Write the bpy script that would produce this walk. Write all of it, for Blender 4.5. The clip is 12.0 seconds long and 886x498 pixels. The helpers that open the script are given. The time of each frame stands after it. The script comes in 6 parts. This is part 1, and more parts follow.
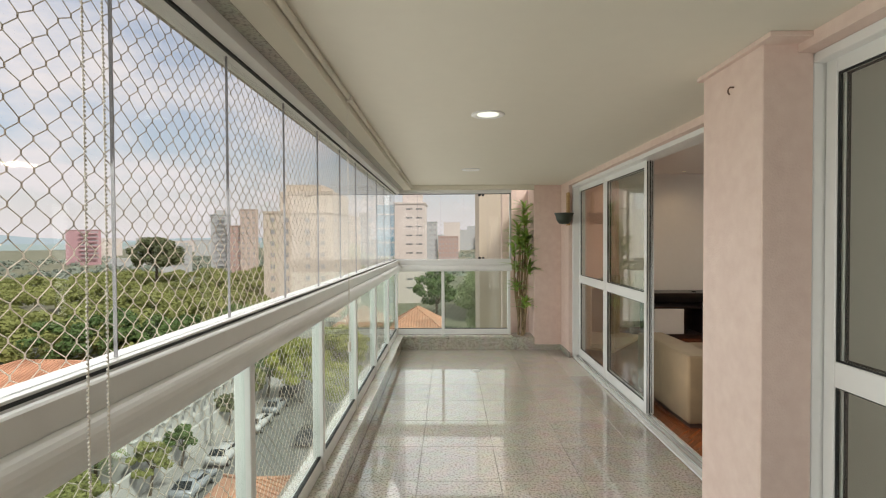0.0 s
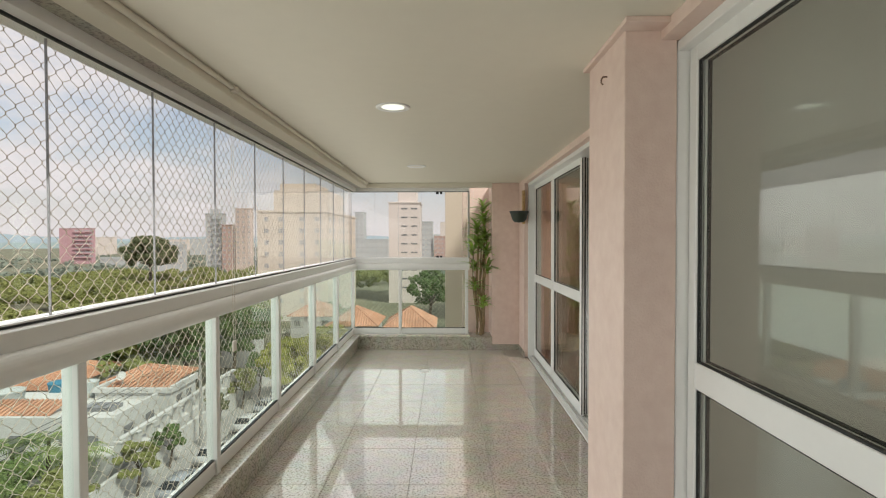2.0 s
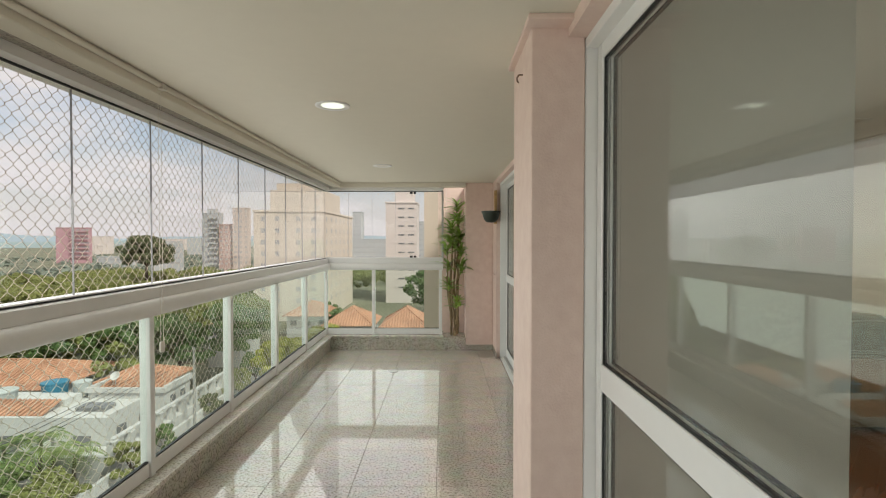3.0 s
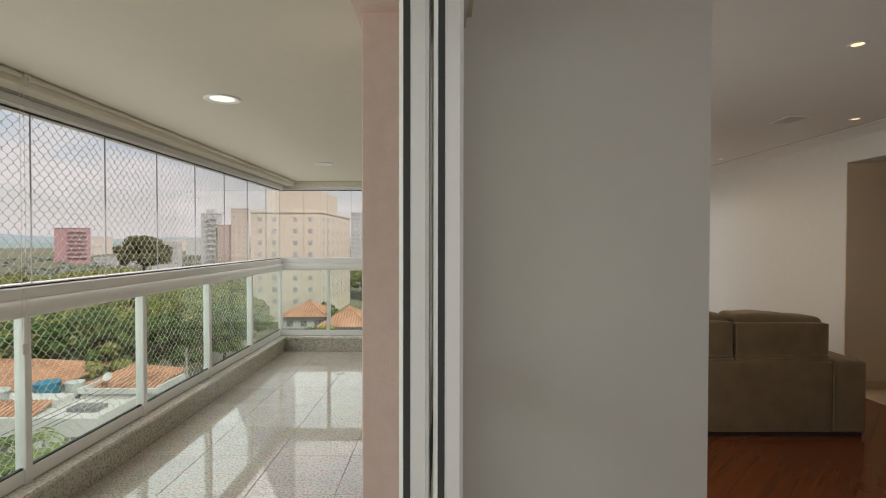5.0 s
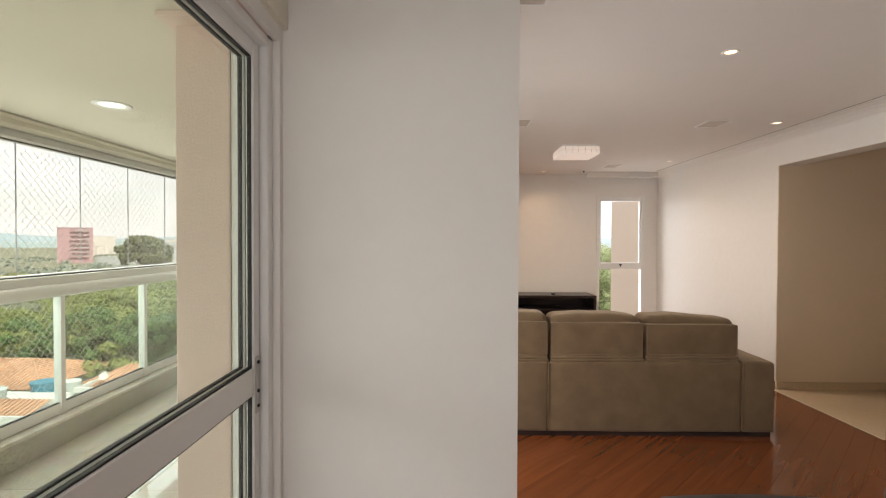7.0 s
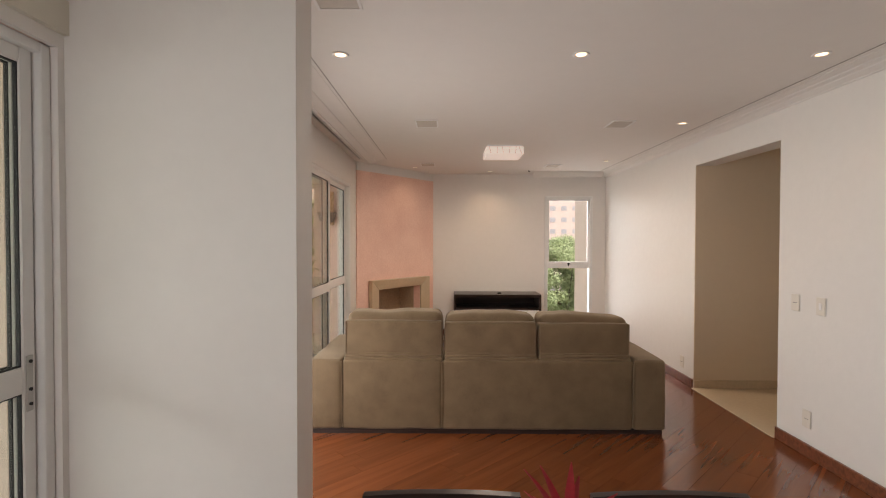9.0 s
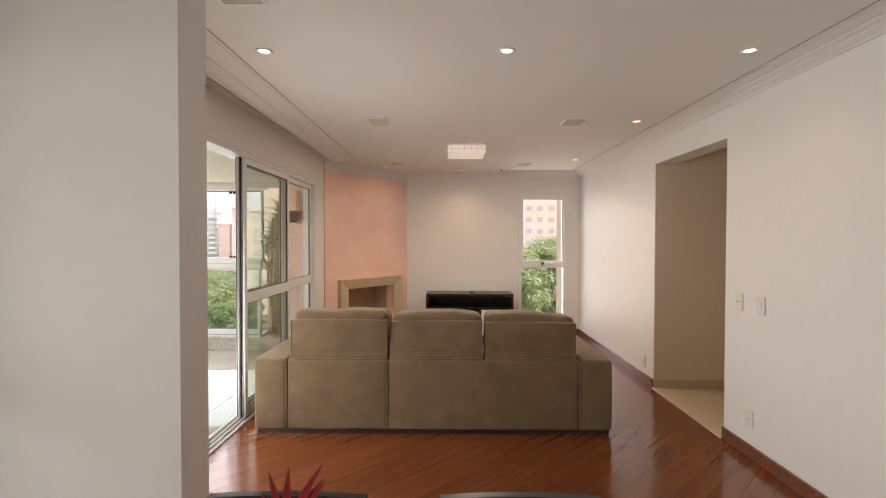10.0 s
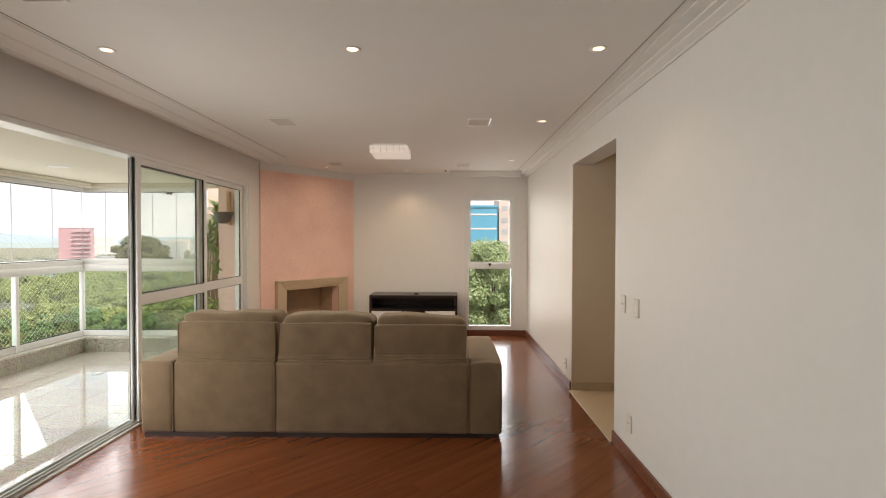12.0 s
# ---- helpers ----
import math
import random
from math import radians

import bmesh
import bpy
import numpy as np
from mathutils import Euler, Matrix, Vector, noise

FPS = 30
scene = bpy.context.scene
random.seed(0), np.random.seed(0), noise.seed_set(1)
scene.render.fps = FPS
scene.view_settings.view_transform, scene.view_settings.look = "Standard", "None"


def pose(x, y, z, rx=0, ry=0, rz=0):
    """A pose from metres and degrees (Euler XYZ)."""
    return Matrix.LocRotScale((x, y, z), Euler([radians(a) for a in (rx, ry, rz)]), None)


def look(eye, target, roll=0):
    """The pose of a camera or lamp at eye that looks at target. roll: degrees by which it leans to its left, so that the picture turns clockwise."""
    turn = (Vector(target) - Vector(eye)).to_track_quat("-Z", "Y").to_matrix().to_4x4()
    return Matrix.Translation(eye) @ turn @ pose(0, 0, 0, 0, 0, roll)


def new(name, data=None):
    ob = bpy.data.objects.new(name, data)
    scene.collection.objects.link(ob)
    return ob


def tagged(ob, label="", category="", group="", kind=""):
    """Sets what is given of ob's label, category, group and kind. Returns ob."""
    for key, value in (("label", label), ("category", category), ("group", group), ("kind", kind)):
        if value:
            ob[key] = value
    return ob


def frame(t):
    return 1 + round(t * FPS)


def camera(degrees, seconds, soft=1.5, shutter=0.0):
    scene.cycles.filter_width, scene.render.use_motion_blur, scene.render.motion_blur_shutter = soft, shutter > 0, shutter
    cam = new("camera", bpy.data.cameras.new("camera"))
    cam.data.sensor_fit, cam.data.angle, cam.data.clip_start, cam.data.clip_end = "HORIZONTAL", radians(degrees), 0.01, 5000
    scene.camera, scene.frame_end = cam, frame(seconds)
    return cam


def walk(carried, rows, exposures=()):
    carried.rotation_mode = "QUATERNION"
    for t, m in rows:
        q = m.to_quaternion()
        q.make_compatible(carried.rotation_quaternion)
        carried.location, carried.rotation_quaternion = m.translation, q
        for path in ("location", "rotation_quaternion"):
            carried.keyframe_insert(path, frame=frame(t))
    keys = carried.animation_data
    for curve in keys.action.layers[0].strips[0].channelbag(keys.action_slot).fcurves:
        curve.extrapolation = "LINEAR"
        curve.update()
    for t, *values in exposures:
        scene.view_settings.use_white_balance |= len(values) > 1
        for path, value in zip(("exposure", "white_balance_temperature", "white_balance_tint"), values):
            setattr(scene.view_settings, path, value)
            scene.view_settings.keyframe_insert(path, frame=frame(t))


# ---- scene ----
cam = camera(84.5, 12.0, soft=1.1)
PATH = [
    (0, (0.236, 0.110, 1.451), (0.209, 2.110, 1.414), -0.3),
    (0.5, (0.323, 0.143, 1.443), (0.300, 2.143, 1.404), -0.1),
    (1, (0.439, 0.168, 1.432), (0.421, 2.167, 1.391), -0.1),
    (1.5, (0.568, 0.181, 1.424), (0.555, 2.181, 1.386), -0.1),
    (2, (0.751, 0.196, 1.431), (0.738, 2.196, 1.393), -0.1),
    (2.5, (0.933, 0.207, 1.435), (0.921, 2.207, 1.396), -0.0),
    (3, (1.069, 0.222, 1.430), (1.064, 2.222, 1.392), 0.0),
    (5, (1.629, 0.319, 1.417), (1.626, 2.318, 1.383), 0.1),
    (5.5, (1.762, 0.288, 1.423), (1.756, 2.287, 1.388), 0.1),
    (6, (1.912, 0.278, 1.427), (1.912, 2.278, 1.386), 0.5),
    (6.5, (2.077, 0.254, 1.430), (2.067, 2.254, 1.397), 0.3),
    (7, (2.272, 0.258, 1.433), (2.260, 2.257, 1.400), 0.2),
    (8.8, (2.982, 0.223, 1.447), (2.969, 2.222, 1.407), 0.1),
    (9, (3.062, 0.228, 1.443), (3.047, 2.228, 1.406), 0.1),
    (9.5, (3.251, 0.240, 1.440), (3.236, 2.240, 1.402), 0.1),
    (10, (3.467, 0.257, 1.436), (3.451, 2.257, 1.398), 0.1),
    (10.5, (3.720, 0.249, 1.442), (3.700, 2.249, 1.407), 0.1),
    (11, (3.910, 0.262, 1.439), (3.890, 2.261, 1.404), 0.1),
    (11.5, (4.102, 0.283, 1.442), (4.081, 2.283, 1.406), 0.1),
    (12, (4.292, 0.308, 1.441), (4.270, 2.308, 1.406), 0.1),
]
walk(cam, [(t, look(eye, target, roll)) for t, eye, target, roll in PATH], exposures=((0.0, 0.08, 6500, 8), (3.2, 0.03, 6500, 7), (4.8, -0.10, 6500, 8), (5.0, -0.08, 6500, 8), (5.5, 0.58, 6500, 11), (6.2, 0.96, 6500, 14), (7.2, 0.96, 6500, 14), (9.0, 0.92, 6500, 15), (9.5, 0.95, 6500, 15), (10.0, 0.97, 6500, 14), (10.5, 0.98, 6500, 13), (11.0, 0.85, 6500, 12), (11.5, 0.86, 6500, 10), (12.0, 0.88, 6500, 10)))

# ---- sky, sun, exposure ----
SUN_EL, SUN_ROT = radians(48), radians(250)
world = bpy.data.worlds.new("sky")
scene.world = world
world.use_nodes = True
wn, wl = world.node_tree.nodes, world.node_tree.links
wn.clear()
w_out = wn.new("ShaderNodeOutputWorld")
w_bg = wn.new("ShaderNodeBackground")
w_sky = wn.new("ShaderNodeTexSky")
w_sky.sky_type, w_sky.sun_disc = "NISHITA", False
w_sky.sun_elevation, w_sky.sun_rotation = SUN_EL, SUN_ROT
w_sky.air_density, w_sky.dust_density = 1.0, 2.5
w_tc = wn.new("ShaderNodeTexCoord")
w_map = wn.new("ShaderNodeMapping")
w_map.inputs["Scale"].default_value = (1.0, 1.0, 2.6)
w_noise = wn.new("ShaderNodeTexNoise")
w_noise.inputs["Scale"].default_value = 3.3
w_noise.inputs["Detail"].default_value = 7
w_noise.inputs["Roughness"].default_value = 0.6
w_ramp = wn.new("ShaderNodeValToRGB")
w_ramp.color_ramp.elements[0].color = (0.30, 0.30, 0.30, 1)
w_ramp.color_ramp.elements[0].position, w_ramp.color_ramp.elements[1].position = 0.40, 0.60
w_mix = wn.new("ShaderNodeMixRGB")
w_mix.inputs[2].default_value = (5.9, 5.4, 5.55, 1)
w_bg.inputs["Strength"].default_value = 0.14
wl.new(w_tc.outputs["Generated"], w_map.inputs["Vector"])
wl.new(w_map.outputs["Vector"], w_noise.inputs["Vector"])
wl.new(w_noise.outputs["Fac"], w_ramp.inputs["Fac"])
w_sep = wn.new("ShaderNodeSeparateXYZ")
w_haze = wn.new("ShaderNodeMapRange")
w_haze.inputs["From Min"].default_value, w_haze.inputs["From Max"].default_value = 0.02, 0.22
w_haze.inputs["To Min"].default_value, w_haze.inputs["To Max"].default_value = 0.92, 0.0
w_max = wn.new("ShaderNodeMath")
w_max.operation = "MAXIMUM"
wl.new(w_tc.outputs["Generated"], w_sep.inputs["Vector"])
wl.new(w_sep.outputs["Z"], w_haze.inputs["Value"])
wl.new(w_haze.outputs["Result"], w_max.inputs[0])
wl.new(w_ramp.outputs["Color"], w_max.inputs[1])
wl.new(w_max.outputs[0], w_mix.inputs[0])
wl.new(w_sky.outputs["Color"], w_mix.inputs[1])
wl.new(w_mix.outputs["Color"], w_bg.inputs["Color"])
wl.new(w_bg.outputs["Background"], w_out.inputs["Surface"])

sun = new("sun", bpy.data.lights.new("sun", "SUN"))
sun.data.energy, sun.data.angle, sun.data.color = 4.2, radians(10), (1.0, 0.95, 0.88)
sun.matrix_world = look((0, 0, 60), (-0.62 * 30, 0.55 * 30, 60 - 30))


def sky_panel(name, centre, target, w, h, watts, colour=(1.0, 0.98, 0.95)):
    """An added area lamp that stands in for daylight at an opening."""
    lamp = new(name, bpy.data.lights.new(name, "AREA"))
    lamp.data.shape, lamp.data.size, lamp.data.size_y = "RECTANGLE", w, h
    lamp.data.energy, lamp.data.color = watts, colour
    lamp.matrix_world = look(centre, target)
    return lamp


sky_panel("daylight_long_side", (-0.72, 2.6, 1.12), (1.5, 2.6, 0.15), 7.4, 1.65, 53)
sky_panel("daylight_short_side", (0.3, 6.95, 1.25), (0.3, 0.0, 1.25), 1.4, 1.9, 6)
sky_panel("daylight_window", (4.92, 7.98, 1.2), (4.92, 0.0, 1.0), 0.6, 1.9, 7)
# added fill for the room; the near lamp is turned towards the stub wall
sky_panel("daylight_fill_near_door", (1.72, -0.45, 1.1), (3.2, 1.9, 1.0), 0.95, 2.0, 8.5)
sky_panel("daylight_fill_far_door", (1.93, 3.2, 0.95), (5.0, 3.6, 0.7), 1.6, 1.6, 10)

# ---- materials ----
def material(name, colour, rough=0.6, metal=0.0, vary=0.06, scale=6.0, bump=0.0, bump_scale=80.0, hue=None, per_piece=0.0, coat=0.0, spec=0.5, stretch=(1, 1, 1)):
    """A surface whose colour drifts at two scales, with fine relief."""
    m = bpy.data.materials.new(name)
    m.use_nodes = True
    n, l = m.node_tree.nodes, m.node_tree.links
    b = n["Principled BSDF"]
    b.inputs["Roughness"].default_value, b.inputs["Metallic"].default_value = rough, metal
    b.inputs["Specular IOR Level"].default_value = spec
    b.inputs["Coat Weight"].default_value = coat
    b.inputs["Coat Roughness"].default_value = 0.06
    tc = n.new("ShaderNodeTexCoord")
    mp = n.new("ShaderNodeMapping")
    mp.inputs["Scale"].default_value = stretch
    geo = n.new("ShaderNodeNewGeometry")
    l.new(geo.outputs["Position"], mp.inputs["Vector"])
    big, fine = n.new("ShaderNodeTexNoise"), n.new("ShaderNodeTexNoise")
    big.inputs["Scale"].default_value, fine.inputs["Scale"].default_value = scale * 0.25, scale * 6
    big.inputs["Detail"].default_value, fine.inputs["Detail"].default_value = 4, 5
    for t in (big, fine):
        l.new(mp.outputs["Vector"], t.inputs["Vector"])
    add = n.new("ShaderNodeMath")
    add.operation = "ADD"
    l.new(big.outputs["Fac"], add.inputs[0])
    l.new(fine.outputs["Fac"], add.inputs[1])
    ramp = n.new("ShaderNodeMapRange")
    ramp.inputs["From Min"].default_value, ramp.inputs["From Max"].default_value = 0.6, 1.4
    l.new(add.outputs[0], ramp.inputs["Value"])
    mix = n.new("ShaderNodeMixRGB")
    other = hue or colour
    mix.inputs[1].default_value = (*[c * (1 - vary) for c in colour], 1)
    mix.inputs[2].default_value = (*[min(1, c * (1 + vary)) for c in other], 1)
    l.new(ramp.outputs["Result"], mix.inputs[0])
    last = mix.outputs["Color"]
    if per_piece:
        info = n.new("ShaderNodeObjectInfo")
        mr = n.new("ShaderNodeMapRange")
        mr.inputs["To Min"].default_value, mr.inputs["To Max"].default_value = 1 - per_piece, 1 + per_piece
        l.new(info.outputs["Random"], mr.inputs["Value"])
        hsv = n.new("ShaderNodeHueSaturation")
        l.new(mr.outputs["Result"], hsv.inputs["Value"])
        l.new(last, hsv.inputs["Color"])
        last = hsv.outputs["Color"]
    l.new(last, b.inputs["Base Color"])
    if bump:
        bt = n.new("ShaderNodeTexNoise")
        bt.inputs["Scale"].default_value, bt.inputs["Detail"].default_value = bump_scale, 4
        l.new(mp.outputs["Vector"], bt.inputs["Vector"])
        bp = n.new("ShaderNodeBump")
        bp.inputs["Strength"].default_value, bp.inputs["Distance"].default_value = bump, 0.01
        l.new(bt.outputs["Fac"], bp.inputs["Height"])
        l.new(bp.outputs["Normal"], b.inputs["Normal"])
    return m


def granite_material(name, light, dark, rough, grey=0.5, coat=0.0):
    """Speckled granite: crystals at two sizes over a mottled ground."""
    m = bpy.data.materials.new(name)
    m.use_nodes = True
    n, l = m.node_tree.nodes, m.node_tree.links
    b = n["Principled BSDF"]
    b.inputs["Roughness"].default_value = rough
    b.inputs["Specular IOR Level"].default_value = 0.85
    b.inputs["Coat Weight"].default_value, b.inputs["Coat Roughness"].default_value = coat, 0.015
    geo = n.new("ShaderNodeNewGeometry")
    vor = n.new("ShaderNodeTexVoronoi")
    vor.inputs["Scale"].default_value = 150
    cloud = n.new("ShaderNodeTexNoise")
    cloud.inputs["Scale"].default_value, cloud.inputs["Detail"].default_value = 9, 6
    speck = n.new("ShaderNodeTexNoise")
    speck.inputs["Scale"].default_value, speck.inputs["Detail"].default_value = 72, 6
    speck.inputs["Roughness"].default_value = 0.7
    for t in (vor, cloud, speck):
        l.new(geo.outputs["Position"], t.inputs["Vector"])
    r1 = n.new("ShaderNodeValToRGB")
    r1.color_ramp.elements[0].position, r1.color_ramp.elements[1].position = 0.35, 0.52
    r1.color_ramp.elements[0].color = (*dark, 1)
    r1.color_ramp.elements[1].color = (*light, 1)
    l.new(speck.outputs["Fac"], r1.inputs["Fac"])
    bw = n.new("ShaderNodeRGBToBW")
    l.new(vor.outputs["Color"], bw.inputs["Color"])
    mx = n.new("ShaderNodeMixRGB")
    mx.blend_type = "MULTIPLY"
    mx.inputs[0].default_value = grey
    l.new(r1.outputs["Color"], mx.inputs[1])
    mr = n.new("ShaderNodeMapRange")
    mr.inputs["To Min"].default_value, mr.inputs["To Max"].default_value = 0.78, 1.08
    l.new(bw.outputs["Val"], mr.inputs["Value"])
    l.new(mr.outputs["Result"], mx.inputs[2])
    mx2 = n.new("ShaderNodeMixRGB")
    mx2.blend_type = "MULTIPLY"
    mx2.inputs[0].default_value = 0.35
    l.new(mx.outputs["Color"], mx2.inputs[1])
    l.new(cloud.outputs["Color"], mx2.inputs[2])
    info = n.new("ShaderNodeObjectInfo")
    mr2 = n.new("ShaderNodeMapRange")
    mr2.inputs["To Min"].default_value, mr2.inputs["To Max"].default_value = 1.0, 1.16
    l.new(info.outputs["Random"], mr2.inputs["Value"])
    hsv = n.new("ShaderNodeHueSaturation")
    hsv.inputs["Saturation"].default_value = 0.8
    l.new(mr2.outputs["Result"], hsv.inputs["Value"])
    l.new(mx2.outputs["Color"], hsv.inputs["Color"])
    l.new(hsv.outputs["Color"], b.inputs["Base Color"])
    return m


def wood_material(name, dark, light, rough, grain=(2.0, 30.0), per_piece=0.14, coat=0.0):
    """Wood with grain along each piece's own x axis."""
    m = bpy.data.materials.new(name)
    m.use_nodes = True
    n, l = m.node_tree.nodes, m.node_tree.links
    b = n["Principled BSDF"]
    b.inputs["Roughness"].default_value = rough
    b.inputs["Coat Weight"].default_value, b.inputs["Coat Roughness"].default_value = coat, 0.12
    tc = n.new("ShaderNodeTexCoord")
    info = n.new("ShaderNodeObjectInfo")
    ad = n.new("ShaderNodeVectorMath")
    ad.operation = "ADD"
    sc = n.new("ShaderNodeMath")
    sc.operation = "MULTIPLY"
    sc.inputs[1].default_value = 37.0
    l.new(info.outputs["Random"], sc.inputs[0])
    l.new(tc.outputs["Object"], ad.inputs[0])
    l.new(sc.outputs[0], ad.inputs[1])
    mp = n.new("ShaderNodeMapping")
    mp.inputs["Scale"].default_value = (grain[0], grain[1], grain[1])
    l.new(ad.outputs[0], mp.inputs["Vector"])
    t = n.new("ShaderNodeTexNoise")
    t.inputs["Scale"].default_value, t.inputs["Detail"].default_value = 1.5, 6
    t.inputs["Distortion"].default_value = 0.6
    l.new(mp.outputs["Vector"], t.inputs["Vector"])
    r = n.new("ShaderNodeValToRGB")
    r.color_ramp.elements[0].position, r.color_ramp.elements[1].position = 0.3, 0.72
    r.color_ramp.elements[0].color, r.color_ramp.elements[1].color = (*dark, 1), (*light, 1)
    l.new(t.outputs["Fac"], r.inputs["Fac"])
    mr = n.new("ShaderNodeMapRange")
    mr.inputs["To Min"].default_value, mr.inputs["To Max"].default_value = 1 - per_piece, 1 + per_piece
    l.new(info.outputs["Random"], mr.inputs["Value"])
    hsv = n.new("ShaderNodeHueSaturation")
    l.new(mr.outputs["Result"], hsv.inputs["Value"])
    l.new(r.outputs["Color"], hsv.inputs["Color"])
    l.new(hsv.outputs["Color"], b.inputs["Base Color"])
    bp = n.new("ShaderNodeBump")
    bp.inputs["Strength"].default_value, bp.inputs["Distance"].default_value = 0.05, 0.004
    l.new(t.outputs["Fac"], bp.inputs["Height"])
    l.new(bp.outputs["Normal"], b.inputs["Normal"])
    return m


def glass_material(name, tint=(0.93, 0.97, 0.95), gloss=1.0, slant=0.65):
    """A clear pane: light goes straight through, and it mirrors more at a slant."""
    m = bpy.data.materials.new(name)
    m.use_nodes = True
    n, l = m.node_tree.nodes, m.node_tree.links
    n.clear()
    out = n.new("ShaderNodeOutputMaterial")
    tr, gl, mix = n.new("ShaderNodeBsdfTransparent"), n.new("ShaderNodeBsdfGlossy"), n.new("ShaderNodeMixShader")
    lw = n.new("ShaderNodeLayerWeight")
    lw.inputs["Blend"].default_value = 0.5
    pw, mu = n.new("ShaderNodeMath"), n.new("ShaderNodeMath")
    pw.operation, mu.operation = "POWER", "MULTIPLY_ADD"
    pw.inputs[1].default_value = 5.0
    mu.inputs[1].default_value, mu.inputs[2].default_value = slant, 0.035 * gloss
    mu.use_clamp = True
    tr.inputs["Color"].default_value = (*tint, 1)
    gl.inputs["Roughness"].default_value = 0.0
    l.new(lw.outputs["Facing"], pw.inputs[0])
    l.new(pw.outputs[0], mu.inputs[0])
    l.new(mu.outputs[0], mix.inputs["Fac"])
    l.new(tr.outputs[0], mix.inputs[1])
    l.new(gl.outputs[0], mix.inputs[2])
    l.new(mix.outputs[0], out.inputs["Surface"])
    return m


def glow(name, colour, strength):
    m = bpy.data.materials.new(name)
    m.use_nodes = True
    b = m.node_tree.nodes["Principled BSDF"]
    b.inputs["Base Color"].default_value = (*colour, 1)
    b.inputs["Emission Color"].default_value = (*colour, 1)
    b.inputs["Emission Strength"].default_value = strength
    return m


M_WHITE_WALL = material("white_wall_paint", (0.80, 0.775, 0.74), 0.62, vary=0.02, scale=2.5, bump=0.05, bump_scale=35)
M_RIGHT_WALL = material("satin_white_paint", (0.79, 0.77, 0.73), 0.46, vary=0.02, scale=2.5, bump=0.16, bump_scale=14)
M_CEIL = material("ceiling_paint", (0.78, 0.75, 0.71), 0.8, vary=0.015, scale=2)
M_BCEIL = material("balcony_ceiling_paint", (0.74, 0.70, 0.595), 0.8, vary=0.02, scale=2)
M_PINK = material("pink_render", (0.72, 0.545, 0.475), 0.75, vary=0.05, scale=3, bump=0.2, bump_scale=120, hue=(0.76, 0.615, 0.54))
M_SALMON = material("salmon_sponged_paint", (0.90, 0.57, 0.47), 0.7, vary=0.10, scale=9, bump=0.1, bump_scale=30, hue=(0.90, 0.65, 0.55))
M_ALU = material("white_aluminium", (0.80, 0.80, 0.78), 0.32, vary=0.02, scale=4)
M_ALU_GREY = material("grey_aluminium", (0.50, 0.50, 0.48), 0.35, metal=0.3, vary=0.04)
M_RUBBER = material("black_rubber", (0.02, 0.022, 0.022), 0.6, vary=0.2)
M_GRANITE = granite_material("polished_granite", (0.72, 0.66, 0.57), (0.23, 0.18, 0.13), 0.04, coat=0.5)
# kerb darkened as if backlit, coping lightened as if skylit, both by colour
M_GRANITE_SHADED = granite_material("granite_kerb_shaded", (0.56, 0.52, 0.42), (0.16, 0.14, 0.10), 0.14)
M_LINTEL = granite_material("rough_granite_lintel", (0.46, 0.42, 0.33), (0.13, 0.11, 0.08), 0.5)
M_COPING_LIT = granite_material("polished_granite_coping_lit", (0.82, 0.77, 0.66), (0.36, 0.31, 0.24), 0.06, coat=0.6)
M_GROUT_AND_GAP = material("grout_and_gap_shade", (0.33, 0.30, 0.26), 0.8, vary=0.1)
M_PARQUET = wood_material("red_brown_parquet", (0.150, 0.043, 0.013), (0.215, 0.062, 0.019), 0.18, grain=(0.7, 12.0), per_piece=0.06, coat=0.3)
M_SKIRT = wood_material("red_brown_skirting", (0.10, 0.032, 0.016), (0.24, 0.085, 0.040), 0.35, per_piece=0.05)
M_GLASS = glass_material("clear_glass", (0.985, 0.995, 0.99), 0.55)
M_GLASS_GREEN = glass_material("green_tinted_glass", (0.962, 0.983, 0.957), 1.6)
M_GLASS_REAR = glass_material("green_tinted_rear_glass", (0.964, 0.981, 0.948), 0.5, 0.2)
M_GLASS_RAIL = glass_material("green_railing_glass", (0.925, 0.982, 0.957), 1.0)
M_GLASS_EDGE = material("glass_edge", (0.36, 0.35, 0.36), 0.2, vary=0.1)
M_NET = material("polyethylene_net", (0.70, 0.60, 0.50), 0.7, vary=0.1)
M_SOFA = material("taupe_velvet", (0.138, 0.090, 0.045), 0.85, vary=0.14, scale=34, bump=0.16, bump_scale=260, hue=(0.176, 0.118, 0.061))
M_DARKWOOD = wood_material("dark_stained_wood", (0.014, 0.009, 0.008), (0.042, 0.026, 0.022), 0.3, per_piece=0.05)
M_STONE = material("beige_limestone", (0.60, 0.475, 0.32), 0.45, vary=0.10, scale=7, bump=0.1, bump_scale=40)
M_SOOT = material("smoked_stone", (0.46, 0.34, 0.23), 0.8, vary=0.3, scale=8)
M_CREAMTILE = material("cream_floor_tile", (0.66, 0.54, 0.38), 0.25, vary=0.06, scale=5)
# warm lamp light of the hall is mixed into this wall colour
M_HALL = material("hall_wall_warm_lit", (0.78, 0.655, 0.49), 0.6, vary=0.02, scale=2.5)
M_PLASTIC = material("ivory_plastic", (0.74, 0.70, 0.62), 0.35, vary=0.02)
M_WHITE = material("white_lacquer", (0.80, 0.79, 0.77), 0.3, vary=0.02)
M_LAMP_WARM = glow("warm_lamp", (1.0, 0.66, 0.38), 1.7)
M_LAMP_COOL = glow("cool_lamp", (0.95, 1.0, 0.86), 0.8)
M_BLACK = material("black_void", (0.012, 0.012, 0.012), 0.7)
